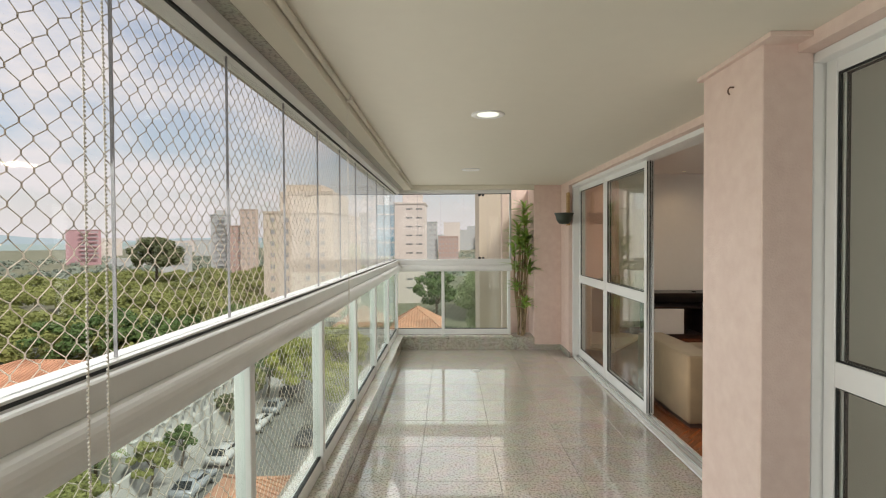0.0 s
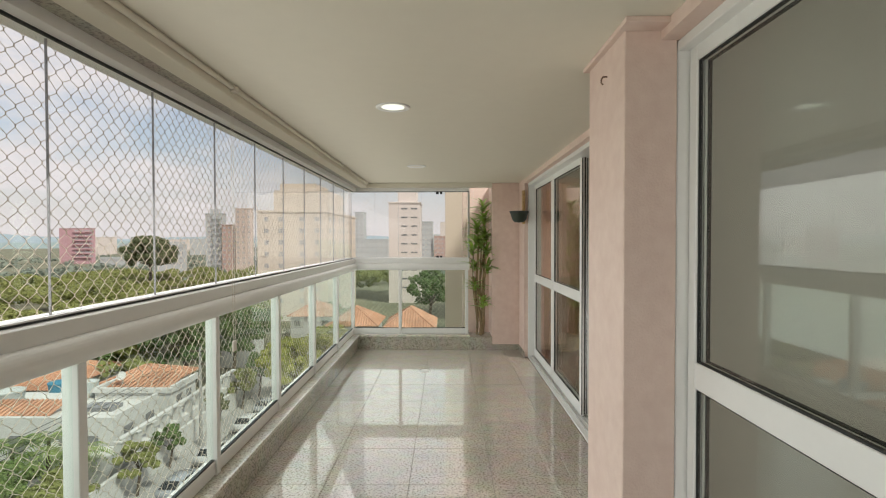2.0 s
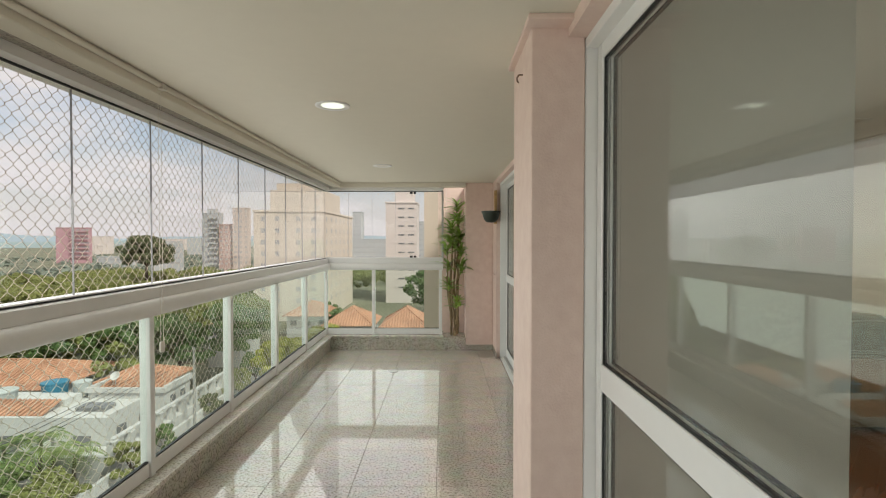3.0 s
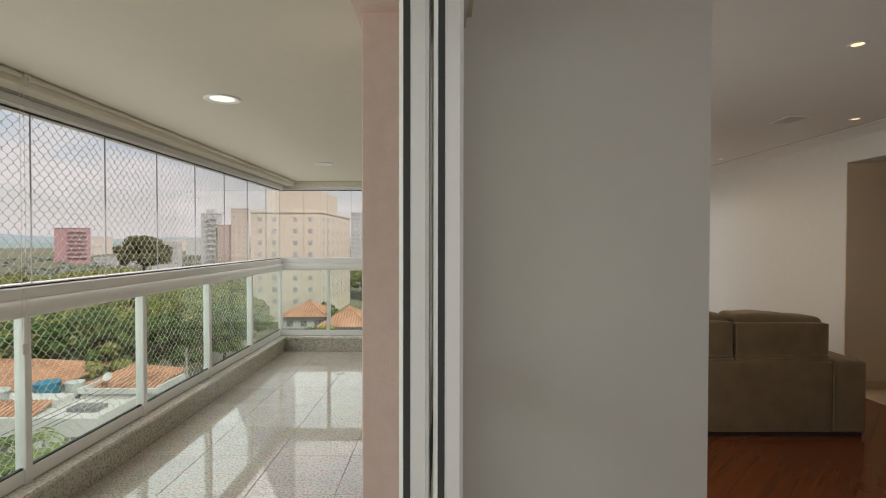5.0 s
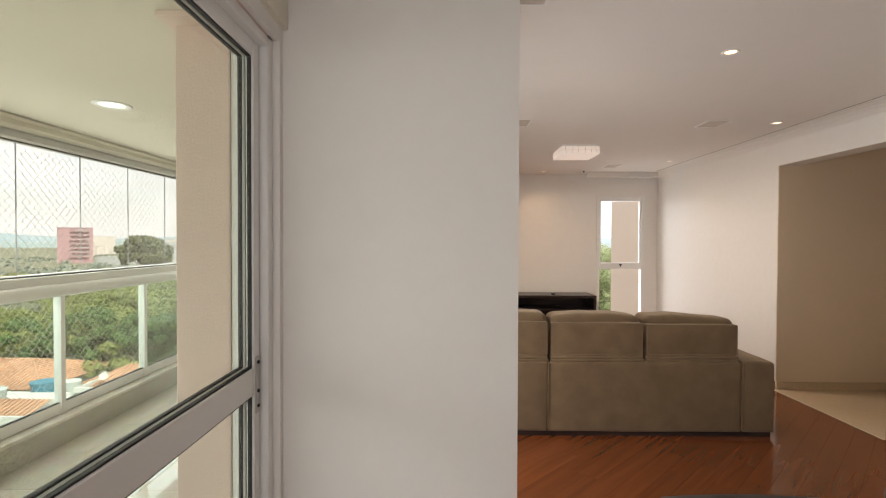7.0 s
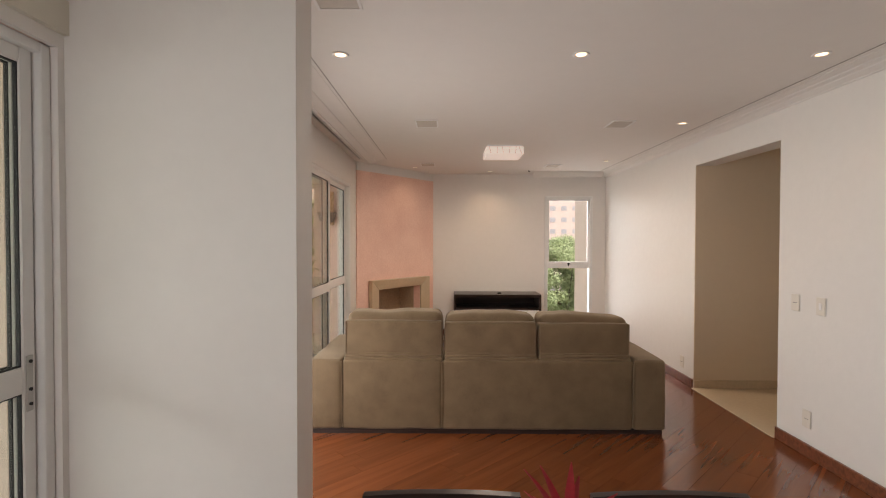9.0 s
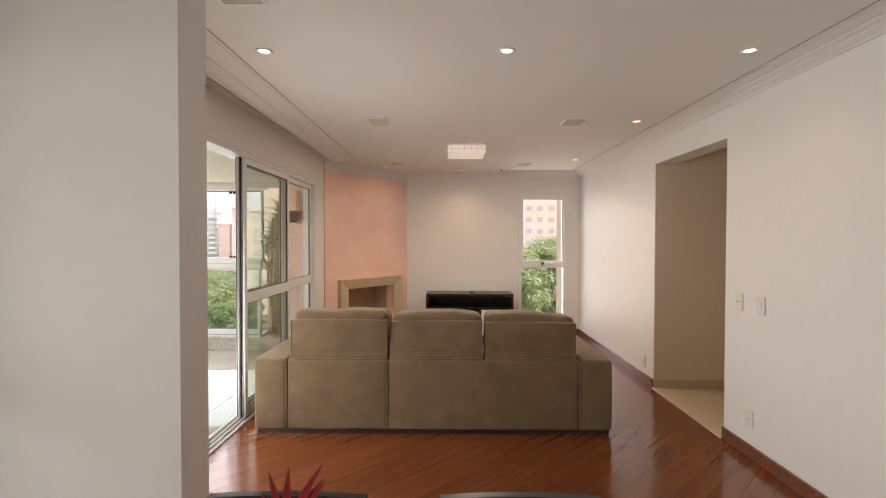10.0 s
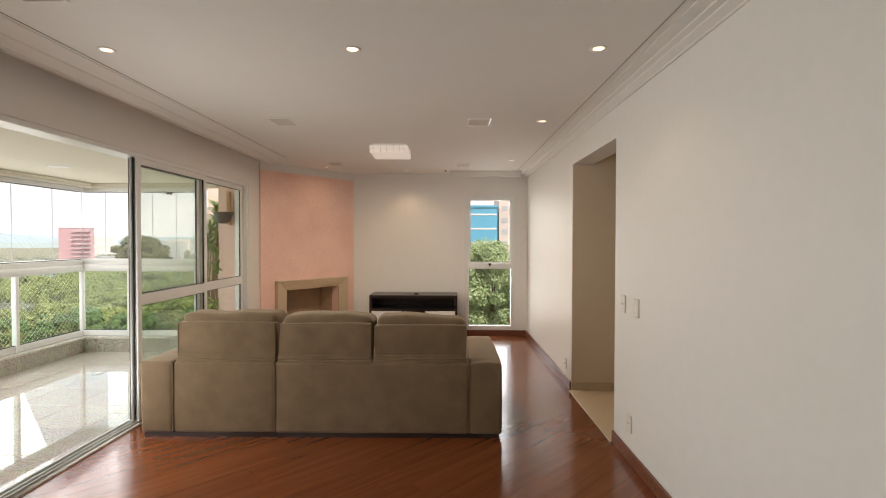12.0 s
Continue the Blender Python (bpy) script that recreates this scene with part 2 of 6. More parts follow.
M_SOFA.node_tree.nodes["Principled BSDF"].inputs["Sheen Weight"].default_value = 0.35
M_SOFA.node_tree.nodes["Principled BSDF"].inputs["Sheen Tint"].default_value = (0.85, 0.72, 0.55, 1)

# ---- building blocks ----
def box(bm, x0, x1, y0, y1, z0, z1, bevel=0.0, seg=1):
    r = bmesh.ops.create_cube(bm, size=1.0, matrix=Matrix.Translation(((x0 + x1) / 2, (y0 + y1) / 2, (z0 + z1) / 2)) @ Matrix.Diagonal((x1 - x0, y1 - y0, z1 - z0, 1)))
    if bevel:
        es = list({e for v in r["verts"] for e in v.link_edges})
        bmesh.ops.bevel(bm, geom=es, offset=bevel, segments=seg, affect="EDGES", profile=0.5)
    return bm


def boxes(*dims, bevel=0.0, seg=1):
    bm = bmesh.new()
    for d in dims:
        box(bm, *d, bevel=bevel, seg=seg)
    return bm


def tube(bm, a, b, r0, r1=None, sides=8, caps=True):
    a, b = Vector(a), Vector(b)
    m = (b - a).to_track_quat("Z", "Y").to_matrix().to_4x4()
    bmesh.ops.create_cone(bm, cap_ends=caps, segments=sides, radius1=r0, radius2=r0 if r1 is None else r1, depth=(b - a).length, matrix=Matrix.Translation((a + b) / 2) @ m)
    return bm


def mesh(name, bm, mats, smooth=False):
    me = bpy.data.meshes.new(name)
    bm.to_mesh(me)
    bm.free()
    for m in (mats if isinstance(mats, (list, tuple)) else [mats]):
        me.materials.append(m)
    if smooth:
        for p in me.polygons:
            p.use_smooth = True
    return me


def part(name, bm, mats, parent, label="", smooth=False):
    ob = new(name, mesh(name, bm, mats, smooth))
    ob.parent = parent
    ob.matrix_parent_inverse = parent.matrix_basis.inverted()
    return tagged(ob, label)


def piece(name, me, parent, m):
    ob = new(name, me)
    ob.parent = parent
    ob.matrix_parent_inverse = parent.matrix_basis.inverted()
    ob.matrix_basis = m
    return ob


def thing(name, at, label, category, group="", kind=""):
    ob = new(name)
    ob.empty_display_size = 0.05
    ob.matrix_basis = Matrix.Translation(at)
    return tagged(ob, label, category, group, kind)


def structure(name, bm, mats, label, category, smooth=False):
    return tagged(new(name, mesh(name, bm, mats, smooth)), label, category, kind="structure")


def lathe(bm, profile, sides=20, m=Matrix()):
    rings = [[bm.verts.new(m @ Vector((r * math.cos(2 * math.pi * i / sides), r * math.sin(2 * math.pi * i / sides), z))) for i in range(sides)] for r, z in profile]
    for a, b in zip(rings, rings[1:]):
        for i in range(sides):
            bm.faces.new((a[i], a[(i + 1) % sides], b[(i + 1) % sides], b[i]))
    return bm


def prism(bm, outline, m0, m1):
    """Sweep a closed outline of (u, v) from the frame m0 to the frame m1."""
    a = [bm.verts.new(m0 @ Vector((u, v, 0))) for u, v in outline]
    b = [bm.verts.new(m1 @ Vector((u, v, 0))) for u, v in outline]
    k = len(outline)
    for i in range(k):
        bm.faces.new((a[i], a[(i + 1) % k], b[(i + 1) % k], b[i]))
    bm.faces.new(a[::-1])
    bm.faces.new(b)
    bmesh.ops.recalc_face_normals(bm, faces=bm.faces)
    return bm


def along_y(x, z, y):
    """Outline u runs along world x and v along z."""
    return Matrix(((1, 0, 0, x), (0, 0, 1, y), (0, 1, 0, z), (0, 0, 0, 1)))


def along_x(y, z, x):
    """Outline u runs along world y and v along z."""
    return Matrix(((0, 0, 1, x), (1, 0, 0, y), (0, 1, 0, z), (0, 0, 0, 1)))


# ---- plan ----
YN, BC, IC = -2.2, 2.165, 2.445      # near end; ceilings of balcony and room
KX, KY = -0.40, 6.52                  # inner faces of the kerb
GX, GY = -0.50, 6.64                  # glass of the two sides
WX0, WX1 = 1.70, 1.90                 # house wall in the far bay
NX0, NX1 = 1.49, 1.68                 # house wall in the near bay
RX, FY = 5.48, 7.69                   # right wall, far wall of the living room

# ---- structure ----
balcony_floor = structure("balcony_floor", boxes((-0.75, WX0 + 0.02, YN, 7.1, -0.20, -0.004)), M_GROUT_AND_GAP, "polished speckled granite tiles on the balcony", "floor")
room_floor = structure("room_floor", boxes((WX0 + 0.02, RX, YN, FY + 0.2, -0.20, -0.010)), M_SKIRT, "glossy red-brown parquet laid diagonally", "floor")
structure("hall_floor", boxes((RX, 8.2, 3.4, 5.4, -0.20, 0.0)), M_CREAMTILE, "cream tiles in the hall", "floor")
structure("ceiling_balcony", boxes((-0.27, 1.72, YN, 6.64, BC, BC + 0.12)), M_BCEIL, "smooth cream balcony ceiling", "ceiling")
structure("ceiling_room", boxes((1.68, RX + 0.2, YN, FY + 0.2, IC, IC + 0.12)), M_CEIL, "white plaster ceiling of the living room", "ceiling")
structure("ceiling_hall", boxes((RX + 0.2, 8.2, 3.4, 5.4, IC, IC + 0.12)), M_CEIL, "white plaster ceiling of the hall", "ceiling")
structure("wall_right", boxes((RX, RX + 0.2, YN, 3.79, 0, IC), (RX, RX + 0.2, 5.0, FY + 0.2, 0, IC), (RX, RX + 0.2, 3.79, 5.0, 2.17, IC)), M_RIGHT_WALL, "white satin-painted wall with a hall opening", "wall")
structure("wall_hall_far", boxes((RX + 0.2, 8.2, 5.0, 5.2, 0, IC), (RX + 0.003, 8.0, 4.994, 5.0005, 0, 2.168)), M_HALL, "plain beige-white hall wall", "wall")
structure("wall_hall_near", boxes((RX + 0.2, 8.2, 3.59, 3.79, 0, IC)), M_HALL, "plain beige-white hall wall", "wall")
structure("wall_hall_end", boxes((8.0, 8.2, 3.79, 5.0, 0, IC)), M_HALL, "plain hall end wall", "wall")
WIN = (4.555, 5.286, 0.09, 2.114)
structure("wall_far", boxes((1.70, WIN[0], FY, FY + 0.2, 0, IC), (WIN[1], RX, FY, FY + 0.2, 0, IC), (WIN[0], WIN[1], FY, FY + 0.2, WIN[3], IC), (WIN[0], WIN[1], FY, FY + 0.2, 0, WIN[2])), M_WHITE_WALL, "white wall with a tall narrow window", "wall")
structure("wall_near", boxes((1.68, RX, YN - 0.2, YN, 0, IC), (-0.75, 1.68, YN - 0.2, YN, 0, IC)), M_WHITE_WALL, "plain white wall behind the dining place", "wall")
structure("wall_stub", boxes((1.66, 2.526, 1.965, 2.165, 0, IC), (1.66, 1.70, 1.936, 1.965, 0, IC)), M_WHITE_WALL, "white stub wall between dining and living room", "wall")
# inner skins and headers of the house wall
structure("wall_house_inner", boxes((NX1, NX1 + 0.02, YN, -1.35, 0, IC), (NX1, NX1 + 0.02, -1.35, 1.936, 2.1155, IC), (WX1 - 0.02, WX1, 2.165, 2.25, 0, IC), (WX1 - 0.02, WX1, 2.25, 6.13, 2.1155, IC), (WX1 - 0.02, WX1, 6.13, FY, 0, IC)), M_WHITE_WALL, "white inner face of the balcony wall", "wall")
structure("wall_house_near", boxes((NX0, NX1, YN, -1.35, 0, BC)), M_PINK, "pink rendered outer wall beside the dining door", "wall")
structure("header_near", boxes((NX0, NX1, -1.35, 1.89, 2.1155, IC)), M_PINK, "pink rendered header above the dining door", "wall")
structure("header_far", boxes((WX0, WX1 - 0.02, 2.30, 6.13, 2.1155, IC)), M_PINK, "pink rendered header above the living room door", "wall")
structure("wall_house_far", boxes((WX0, WX1 - 0.02, 6.13, 7.2, 0, IC)), M_PINK, "pink rendered outer wall at the balcony's end", "wall")
structure("column", boxes((1.365, 1.548, 1.89, 2.30, 0, BC), (1.548, 1.66, 1.9365, 2.30, 0, BC), bevel=0.004), M_PINK, "pink rendered column between the two doors", "column")
structure("column_trim", boxes((1.343, 1.655, 1.815, 2.315, 2.146, 2.1645), bevel=0.002), M_PINK, "thin pink trim round the column top", "trim")
structure("column_return", boxes((1.66, 1.88, 2.165, 2.25, 0, IC)), M_PINK, "pink rendered return beside the column", "wall")
structure("wall_pier", boxes((1.345, WX0, KY + 0.01, 7.2, 0, BC), bevel=0.006), M_PINK, "pink rendered pier at the balcony's end", "wall")
structure("wall_planter_back", boxes((0.98, 1.345, 7.0, 7.2, -0.2, BC)), M_PINK, "pink back wall of the planter", "wall")
structure("dado_line", boxes((1.335, WX0 + 0.002, KY - 0.004, KY + 0.006, 0.985, 1.0), (WX0 - 0.012, WX0 - 0.001, 6.13, KY - 0.004, 0.985, 1.0)), M_PINK, "thin pink render band on the pier", "trim")
structure("skirting_pier", boxes((1.335, WX0, KY - 0.006, KY + 0.009, 0, 0.07), (WX0 - 0.014, WX0 - 0.001, 6.06, KY - 0.006, 0, 0.07), bevel=0.002), M_GRANITE_SHADED, "low granite skirting at the pier", "baseboard")

# kerb under the railing, with its proud top slab
kerb = structure("kerb", boxes((-0.60, KX, YN, 6.85, 0, 0.165), (KX, 1.345, KY, 6.85, 0, 0.165)), M_GRANITE_SHADED, "grey speckled granite kerb under the railing", "kerb")
ys = [YN, -1.3, -0.35, 0.62, 1.58, 2.53, 3.49, 4.44, 5.4, KY - 0.012]
for a, b in zip(ys, ys[1:]):
    part("coping_slab", boxes((-0.60, KX + 0.022, a + 0.0015, b - 0.0015, 0.1655, 0.192), bevel=0.003), M_COPING_LIT, kerb)
for a, b in ((-0.60, 0.12), (0.12, 1.06)):
    part("coping_slab", boxes((a, b - 0.002, KY - 0.012, 6.85, 0.1655, 0.192), bevel=0.003), M_COPING_LIT, kerb)

# lintel over the long and the short glazed side
structure("lintel", boxes((-0.62, -0.365, YN, 6.85, 2.11, 2.29), (-0.365, 1.06, 6.60, 6.85, 2.11, 2.29)), M_LINTEL, "speckled rendered lintel above the glazing", "lintel")
structure("lintel_box", boxes((-0.365, -0.27, YN, 6.60, 2.108, 2.24), (-0.27, 1.345, 6.50, 6.60, 2.108, 2.164), bevel=0.004), M_BCEIL, "cream boxing above the glazing", "trim")


# ---- doors ----
def sliding_panel(y0, y1, x, z0=0.03, z1=2.085, t=0.04, glass=None):
    """A white aluminium glazed leaf with a middle rail; the glass is in two panes."""
    door = thing("door_leaf", (x, (y0 + y1) / 2, z0), "white aluminium sliding door leaf with two glass panes", "door", "sliding door leaves", "structure")
    h = t / 2
    s = 0.048
    part("stile", boxes((x - h, x + h, y0, y0 + s, z0, z1), bevel=0.003), M_ALU, door)
    part("stile", boxes((x - h, x + h, y1 - s, y1, z0, z1), bevel=0.003), M_ALU, door)
    part("rail", boxes((x - h + 0.001, x + h - 0.001, y0 + s, y1 - s, z0, z0 + 0.09), bevel=0.003), M_ALU, door)
    part("rail", boxes((x - h + 0.001, x + h - 0.001, y0 + s, y1 - s, z1 - 0.055, z1), bevel=0.003), M_ALU, door)
    part("rail", boxes((x - h + 0.001, x + h - 0.001, y0 + s, y1 - s, 0.925, 1.015), bevel=0.003), M_ALU, door)
    for za, zb in ((z0 + 0.09, 0.925), (1.015, z1 - 0.055)):
        g = part("pane", boxes((x - 0.003, x + 0.003, y0 + s, y1 - s, za, zb)), glass or M_GLASS_GREEN, door, "slightly green clear glass")
        g.visible_shadow = False
        w = 0.005
        part("gasket", boxes((x - 0.006, x + 0.006, y0 + s, y0 + s + w, za, zb), (x - 0.006, x + 0.006, y1 - s - w, y1 - s, za, zb), (x - 0.006, x + 0.006, y0 + s + w, y1 - s - w, za, za + w), (x - 0.006, x + 0.006, y0 + s + w, y1 - s - w, zb - w, zb)), M_RUBBER, door, "black rubber gasket")
    # grey strip added to shade the leaf end, which a lamp overlights
    part("edge_shade", boxes((x - 0.002, x + 0.010, y0 - 0.0015, y0 + 0.004, z0 + 0.01, z1 - 0.01)), M_ALU_GREY, door, "grey strip put on to shade the leaf edge")
    for g0, g1 in ((-0.009, -0.003),):
        part("brush_seal", boxes((x + g0, x + g1, y0 - 0.0015, y0 + 0.004, z0 + 0.01, z1 - 0.01)), M_RUBBER, door, "black brush seal")
    return door


def door_frame(name, x0, x1, y0, y1, z1, tracks):
    fr = thing(name, ((x0 + x1) / 2, (y0 + y1) / 2, 0), "white aluminium frame of a wide sliding door", "door frame", kind="structure")
    part("jamb", boxes((x0, x1, y0, y0 + 0.04, 0, z1), bevel=0.003), M_ALU, fr)
    part("jamb", boxes((x0, x1, y1 - 0.04, y1, 0, z1), bevel=0.003), M_ALU, fr)
    part("head", boxes((x0, x1, y0 + 0.04, y1 - 0.04, z1 - 0.035, z1), bevel=0.003), M_ALU, fr)
    part("sill", boxes((x0, x1, y0 + 0.04, y1 - 0.04, -0.004, 0.012), bevel=0.002), M_ALU, fr)
    for tx in tracks:
        part("track", boxes((tx - 0.004, tx + 0.004, y0 + 0.04, y1 - 0.04, 0.012, 0.028)), M_ALU_GREY, fr)
    return fr


door_frame("door_frame_near", 1.55, 1.675, -1.35, 1.935, 2.115, (1.603, 1.633))
sliding_panel(0.742, 1.89, 1.603, t=0.026)
leaf = sliding_panel(0.742, 1.89, 1.633, t=0.026, glass=M_GLASS_REAR)
plate = part("lock_plate", boxes((1.6455, 1.650, 1.850, 1.878, 0.86, 1.05), bevel=0.002), M_ALU_GREY, leaf, "grey metal lock plate")
for z in (0.885, 0.935, 1.03):
    bm = bmesh.new()
    tube(bm, (1.649, 1.864, z), (1.655, 1.864, z), 0.006, sides=8)
    part("lock_bolt", bm, M_BLACK, plate, "dark lock bolt")
door_frame("door_frame_far", 1.745, 1.895, 2.25, 6.13, 2.115, (1.79, 1.83, 1.866))
sliding_panel(5.10, 6.085, 1.83, t=0.03)
inner = sliding_panel(4.06, 5.145, 1.872, t=0.026)
sliding_panel(4.05, 5.09, 1.83, t=0.026)
# black filler: the dark of the gap between leaves, put in as colour
part("gap_filler", boxes((1.848, 1.854, 4.056, 4.075, 0.04, 2.08)), M_RUBBER, inner, "black filler for the dark gap between the leaves")


# ---- balcony things ----
def rail_profile():
    """Handrail outline: (inward, up) from the glass line."""
    pts = []
    for i in range(13):
        a = -math.pi / 2 + math.pi * i / 12
        pts.append((0.050 + 0.042 * abs(math.cos(a)) ** 0.6, 1.078 + 0.045 * math.sin(a)))
    return [(-0.01, 1.033)] + pts + [(-0.01, 1.123)]


SILL = [(-0.045, 1.122), (0.052, 1.122), (0.055, 1.126), (0.055, 1.178), (0.050, 1.182), (0.036, 1.182), (0.034, 1.172), (0.024, 1.172), (0.022, 1.196), (-0.045, 1.196)]


def long_frame(y):
    return along_y(GX, 0, y)


def short_frame(x):
    return Matrix(((0, 0, 1, x), (-1, 0, 0, GY), (0, 1, 0, 0), (0, 0, 0, 1)))


POSTS_Y = [2.754 + 0.957 * k for k in range(-5, 4)]
railing = thing("railing", (GX, 2.6, 0.192), "white aluminium balcony railing with glass infill panes", "railing", kind="structure")
part("handrail", prism(bmesh.new(), rail_profile(), long_frame(YN), long_frame(GY - 0.1)), M_ALU, railing, "rounded white handrail")
part("handrail", prism(bmesh.new(), rail_profile(), short_frame(GX + 0.0), short_frame(1.055)), M_ALU, railing, "rounded white handrail")
part("sill_profile", prism(bmesh.new(), SILL, long_frame(YN), long_frame(GY - 0.03)), M_ALU, railing, "white sill profile of the glazing")
part("sill_profile", prism(bmesh.new(), SILL, short_frame(GX), short_frame(1.05)), M_ALU, railing, "white sill profile of the glazing")
for y in POSTS_Y:
    part("post", boxes((GX - 0.012, GX + 0.046, y - 0.02, y + 0.02, 0.192, 1.04), bevel=0.003), M_ALU, railing)
for x in (GX + 0.02, 0.145, 1.02):
    part("post", boxes((x - 0.02, x + 0.02, GY - 0.066, GY - 0.008, 0.192, 1.04), bevel=0.003), M_ALU, railing)
edges = [YN] + POSTS_Y[1:] + [GY - 0.07]
for a, b in zip(edges, edges[1:]):
    a, b = a + 0.02, b - 0.02
    part("bottom_rail", boxes((GX - 0.002, GX + 0.036, a, b, 0.196, 0.268), bevel=0.003), M_ALU, railing)
    part("gasket", boxes((GX + 0.012, GX + 0.030, a, b, 0.268, 0.276)), M_RUBBER, railing, "black gasket")
    g = part("pane", boxes((GX + 0.017, GX + 0.025, a, b, 0.276, 1.036)), M_GLASS_RAIL, railing, "greenish clear glass")
    g.visible_shadow = False
for a, b in ((GX + 0.04, 0.125), (0.165, 1.0)):
    part("bottom_rail", boxes((a, b, GY - 0.056, GY - 0.018, 0.196, 0.268), bevel=0.003), M_ALU, railing)
    part("gasket", boxes((a, b, GY - 0.048, GY - 0.028, 0.268, 0.276)), M_RUBBER, railing, "black gasket")
    g = part("pane", boxes((a, b, GY - 0.042, GY - 0.034, 0.276, 1.036)), M_GLASS_RAIL, railing, "greenish clear glass")
    g.visible_shadow = False

# frameless folding glass above the rail
glazing = thing("glass_curtain", (GX, 2.6, 1.2), "frameless clear glass panels above the railing", "glazing", kind="structure")
joints = [1.17 + 0.5545 * k for k in range(-6, 10)] + [GY - 0.01]
for a, b in zip(joints, joints[1:]):
    g = part("pane", boxes((GX - 0.004, GX + 0.004, a + 0.0035, b - 0.0035, 1.196, 2.065)), M_GLASS, glazing)
    g.visible_shadow = False
    part("pane_edge", boxes((GX - 0.0042, GX + 0.0042, a - 0.0010, a + 0.0010, 1.196, 2.065)), M_GLASS_EDGE, glazing, "grey-green glass edge with seal")
xj = [GX, -0.19, 0.12, 0.43, 0.74, 1.05]
for a, b in zip(xj, xj[1:]):
    g = part("pane", boxes((a + 0.0035, b - 0.0035, GY - 0.004, GY + 0.004, 1.196, 2.065)), M_GLASS, glazing)
    g.visible_shadow = False
    part("pane_edge", boxes((a - 0.0010, a + 0.0010, GY - 0.0042, GY + 0.0042, 1.196, 2.065)), M_GLASS_EDGE, glazing, "grey-green glass edge with seal")
part("end_profile", boxes((1.035, 1.06, GY - 0.03, GY + 0.03, 1.196, 2.065), bevel=0.003), M_ALU_GREY, glazing, "grey end profile")
TRACK = [(-0.045, 2.062), (0.020, 2.062), (0.022, 2.075), (0.030, 2.075), (0.032, 2.064), (0.075, 2.070), (0.075, 2.110), (-0.045, 2.110)]
part("top_track", prism(bmesh.new(), TRACK, long_frame(YN), long_frame(GY - 0.03)), M_ALU, glazing, "white top track")
part("top_track", prism(bmesh.new(), TRACK, short_frame(GX), short_frame(1.055)), M_ALU, glazing, "white top track")
# black strips put the dark of the grooves in as colour
part("groove_strip", boxes((GX + 0.021, GX + 0.031, YN, GY - 0.05, 2.056, 2.072)), M_RUBBER, glazing, "black strip along the top track groove")
part("groove_strip", boxes((GX + 0.0215, GX + 0.0245, YN, GY - 0.05, 1.183, 1.1905)), M_RUBBER, glazing, "black strip along the sill groove")
part("groove_strip", boxes((GX + 0.05, 1.05, GY - 0.031, GY - 0.021, 2.056, 2.072)), M_RUBBER, glazing, "black strip along the top track groove")
for z0, z1 in ((1.196, 1.222), (2.03, 2.06)):
    part("latch", boxes((0.62, 0.655, GY - 0.03, GY - 0.006, z0, z1), (0.67, 0.70, GY - 0.028, GY - 0.006, z0, z1), bevel=0.003), M_BLACK, glazing, "small black glass latch")


# safety net outside the glass
def net_mesh(name, length, height, at, along, r=0.0012, p=0.064, knot=0.0042):
    """Twisted cord in diamond cells: two slack strands meet in an upright knot."""
    rnd = np.random.RandomState(4)
    ni, nj = int(length / p) + 1, int(height / (p / 2)) + 1
    jit = rnd.normal(0, p * 0.03, (ni + 2, nj + 2, 2))
    verts, faces = [], []

    def strand(a, b, t):
        d = np.array([b[0] - a[0], b[1] - a[1]])
        d = d / np.linalg.norm(d)
        side = np.array([-d[1], d[0]])
        k = len(verts)
        for q in (a, b):
            for u, w in ((side * t, -0.5 * t), (-side * t, -0.5 * t), (side * 0, t)):
                s, h = q[0] + u[0], q[1] + u[1]
                verts.append((at[0] + along[0] * s + along[1] * w, at[1] + along[1] * s + along[0] * w, at[2] + h))
        for m in range(3):
            o = (m + 1) % 3
            faces.append((k + m, k + o, k + 3 + o, k + 3 + m))

    def node(i, j, lift):
        return (i + 0.5 * (j % 2)) * p + jit[i, j, 0], j * p / 2 + jit[i, j, 1] + lift

    for j in range(nj):
        for i in range(ni):
            a = node(i, j, knot)
            left, right = (i, i + 1) if j % 2 else (i - 1, i)
            for e in (left, right):
                if e >= 0:
                    strand(a, node(e, j + 1, -knot), r)
            strand(node(i, j, -knot * 1.1), node(i, j, knot * 1.1), r * 1.6)
    me = bpy.data.meshes.new(name)
    me.from_pydata(verts, [], faces)
    me.materials.append(M_NET)
    return me


net = thing("safety_net", (GX - 0.08, 2.6, 0.19), "ivory diamond-mesh safety net stretched outside the glass", "safety net")
for me in (net_mesh("net_long", 8.6, 1.92, (GX - 0.075, -1.95, 0.18), (0, 1)), net_mesh("net_short", 1.66, 1.92, (GX - 0.075, GY + 0.075, 0.18), (1, 0))):
    ob = new("mesh_panel", me)
    ob.parent = net
    ob.matrix_parent_inverse = net.matrix_basis.inverted()
    tagged(ob, kind="stuff")

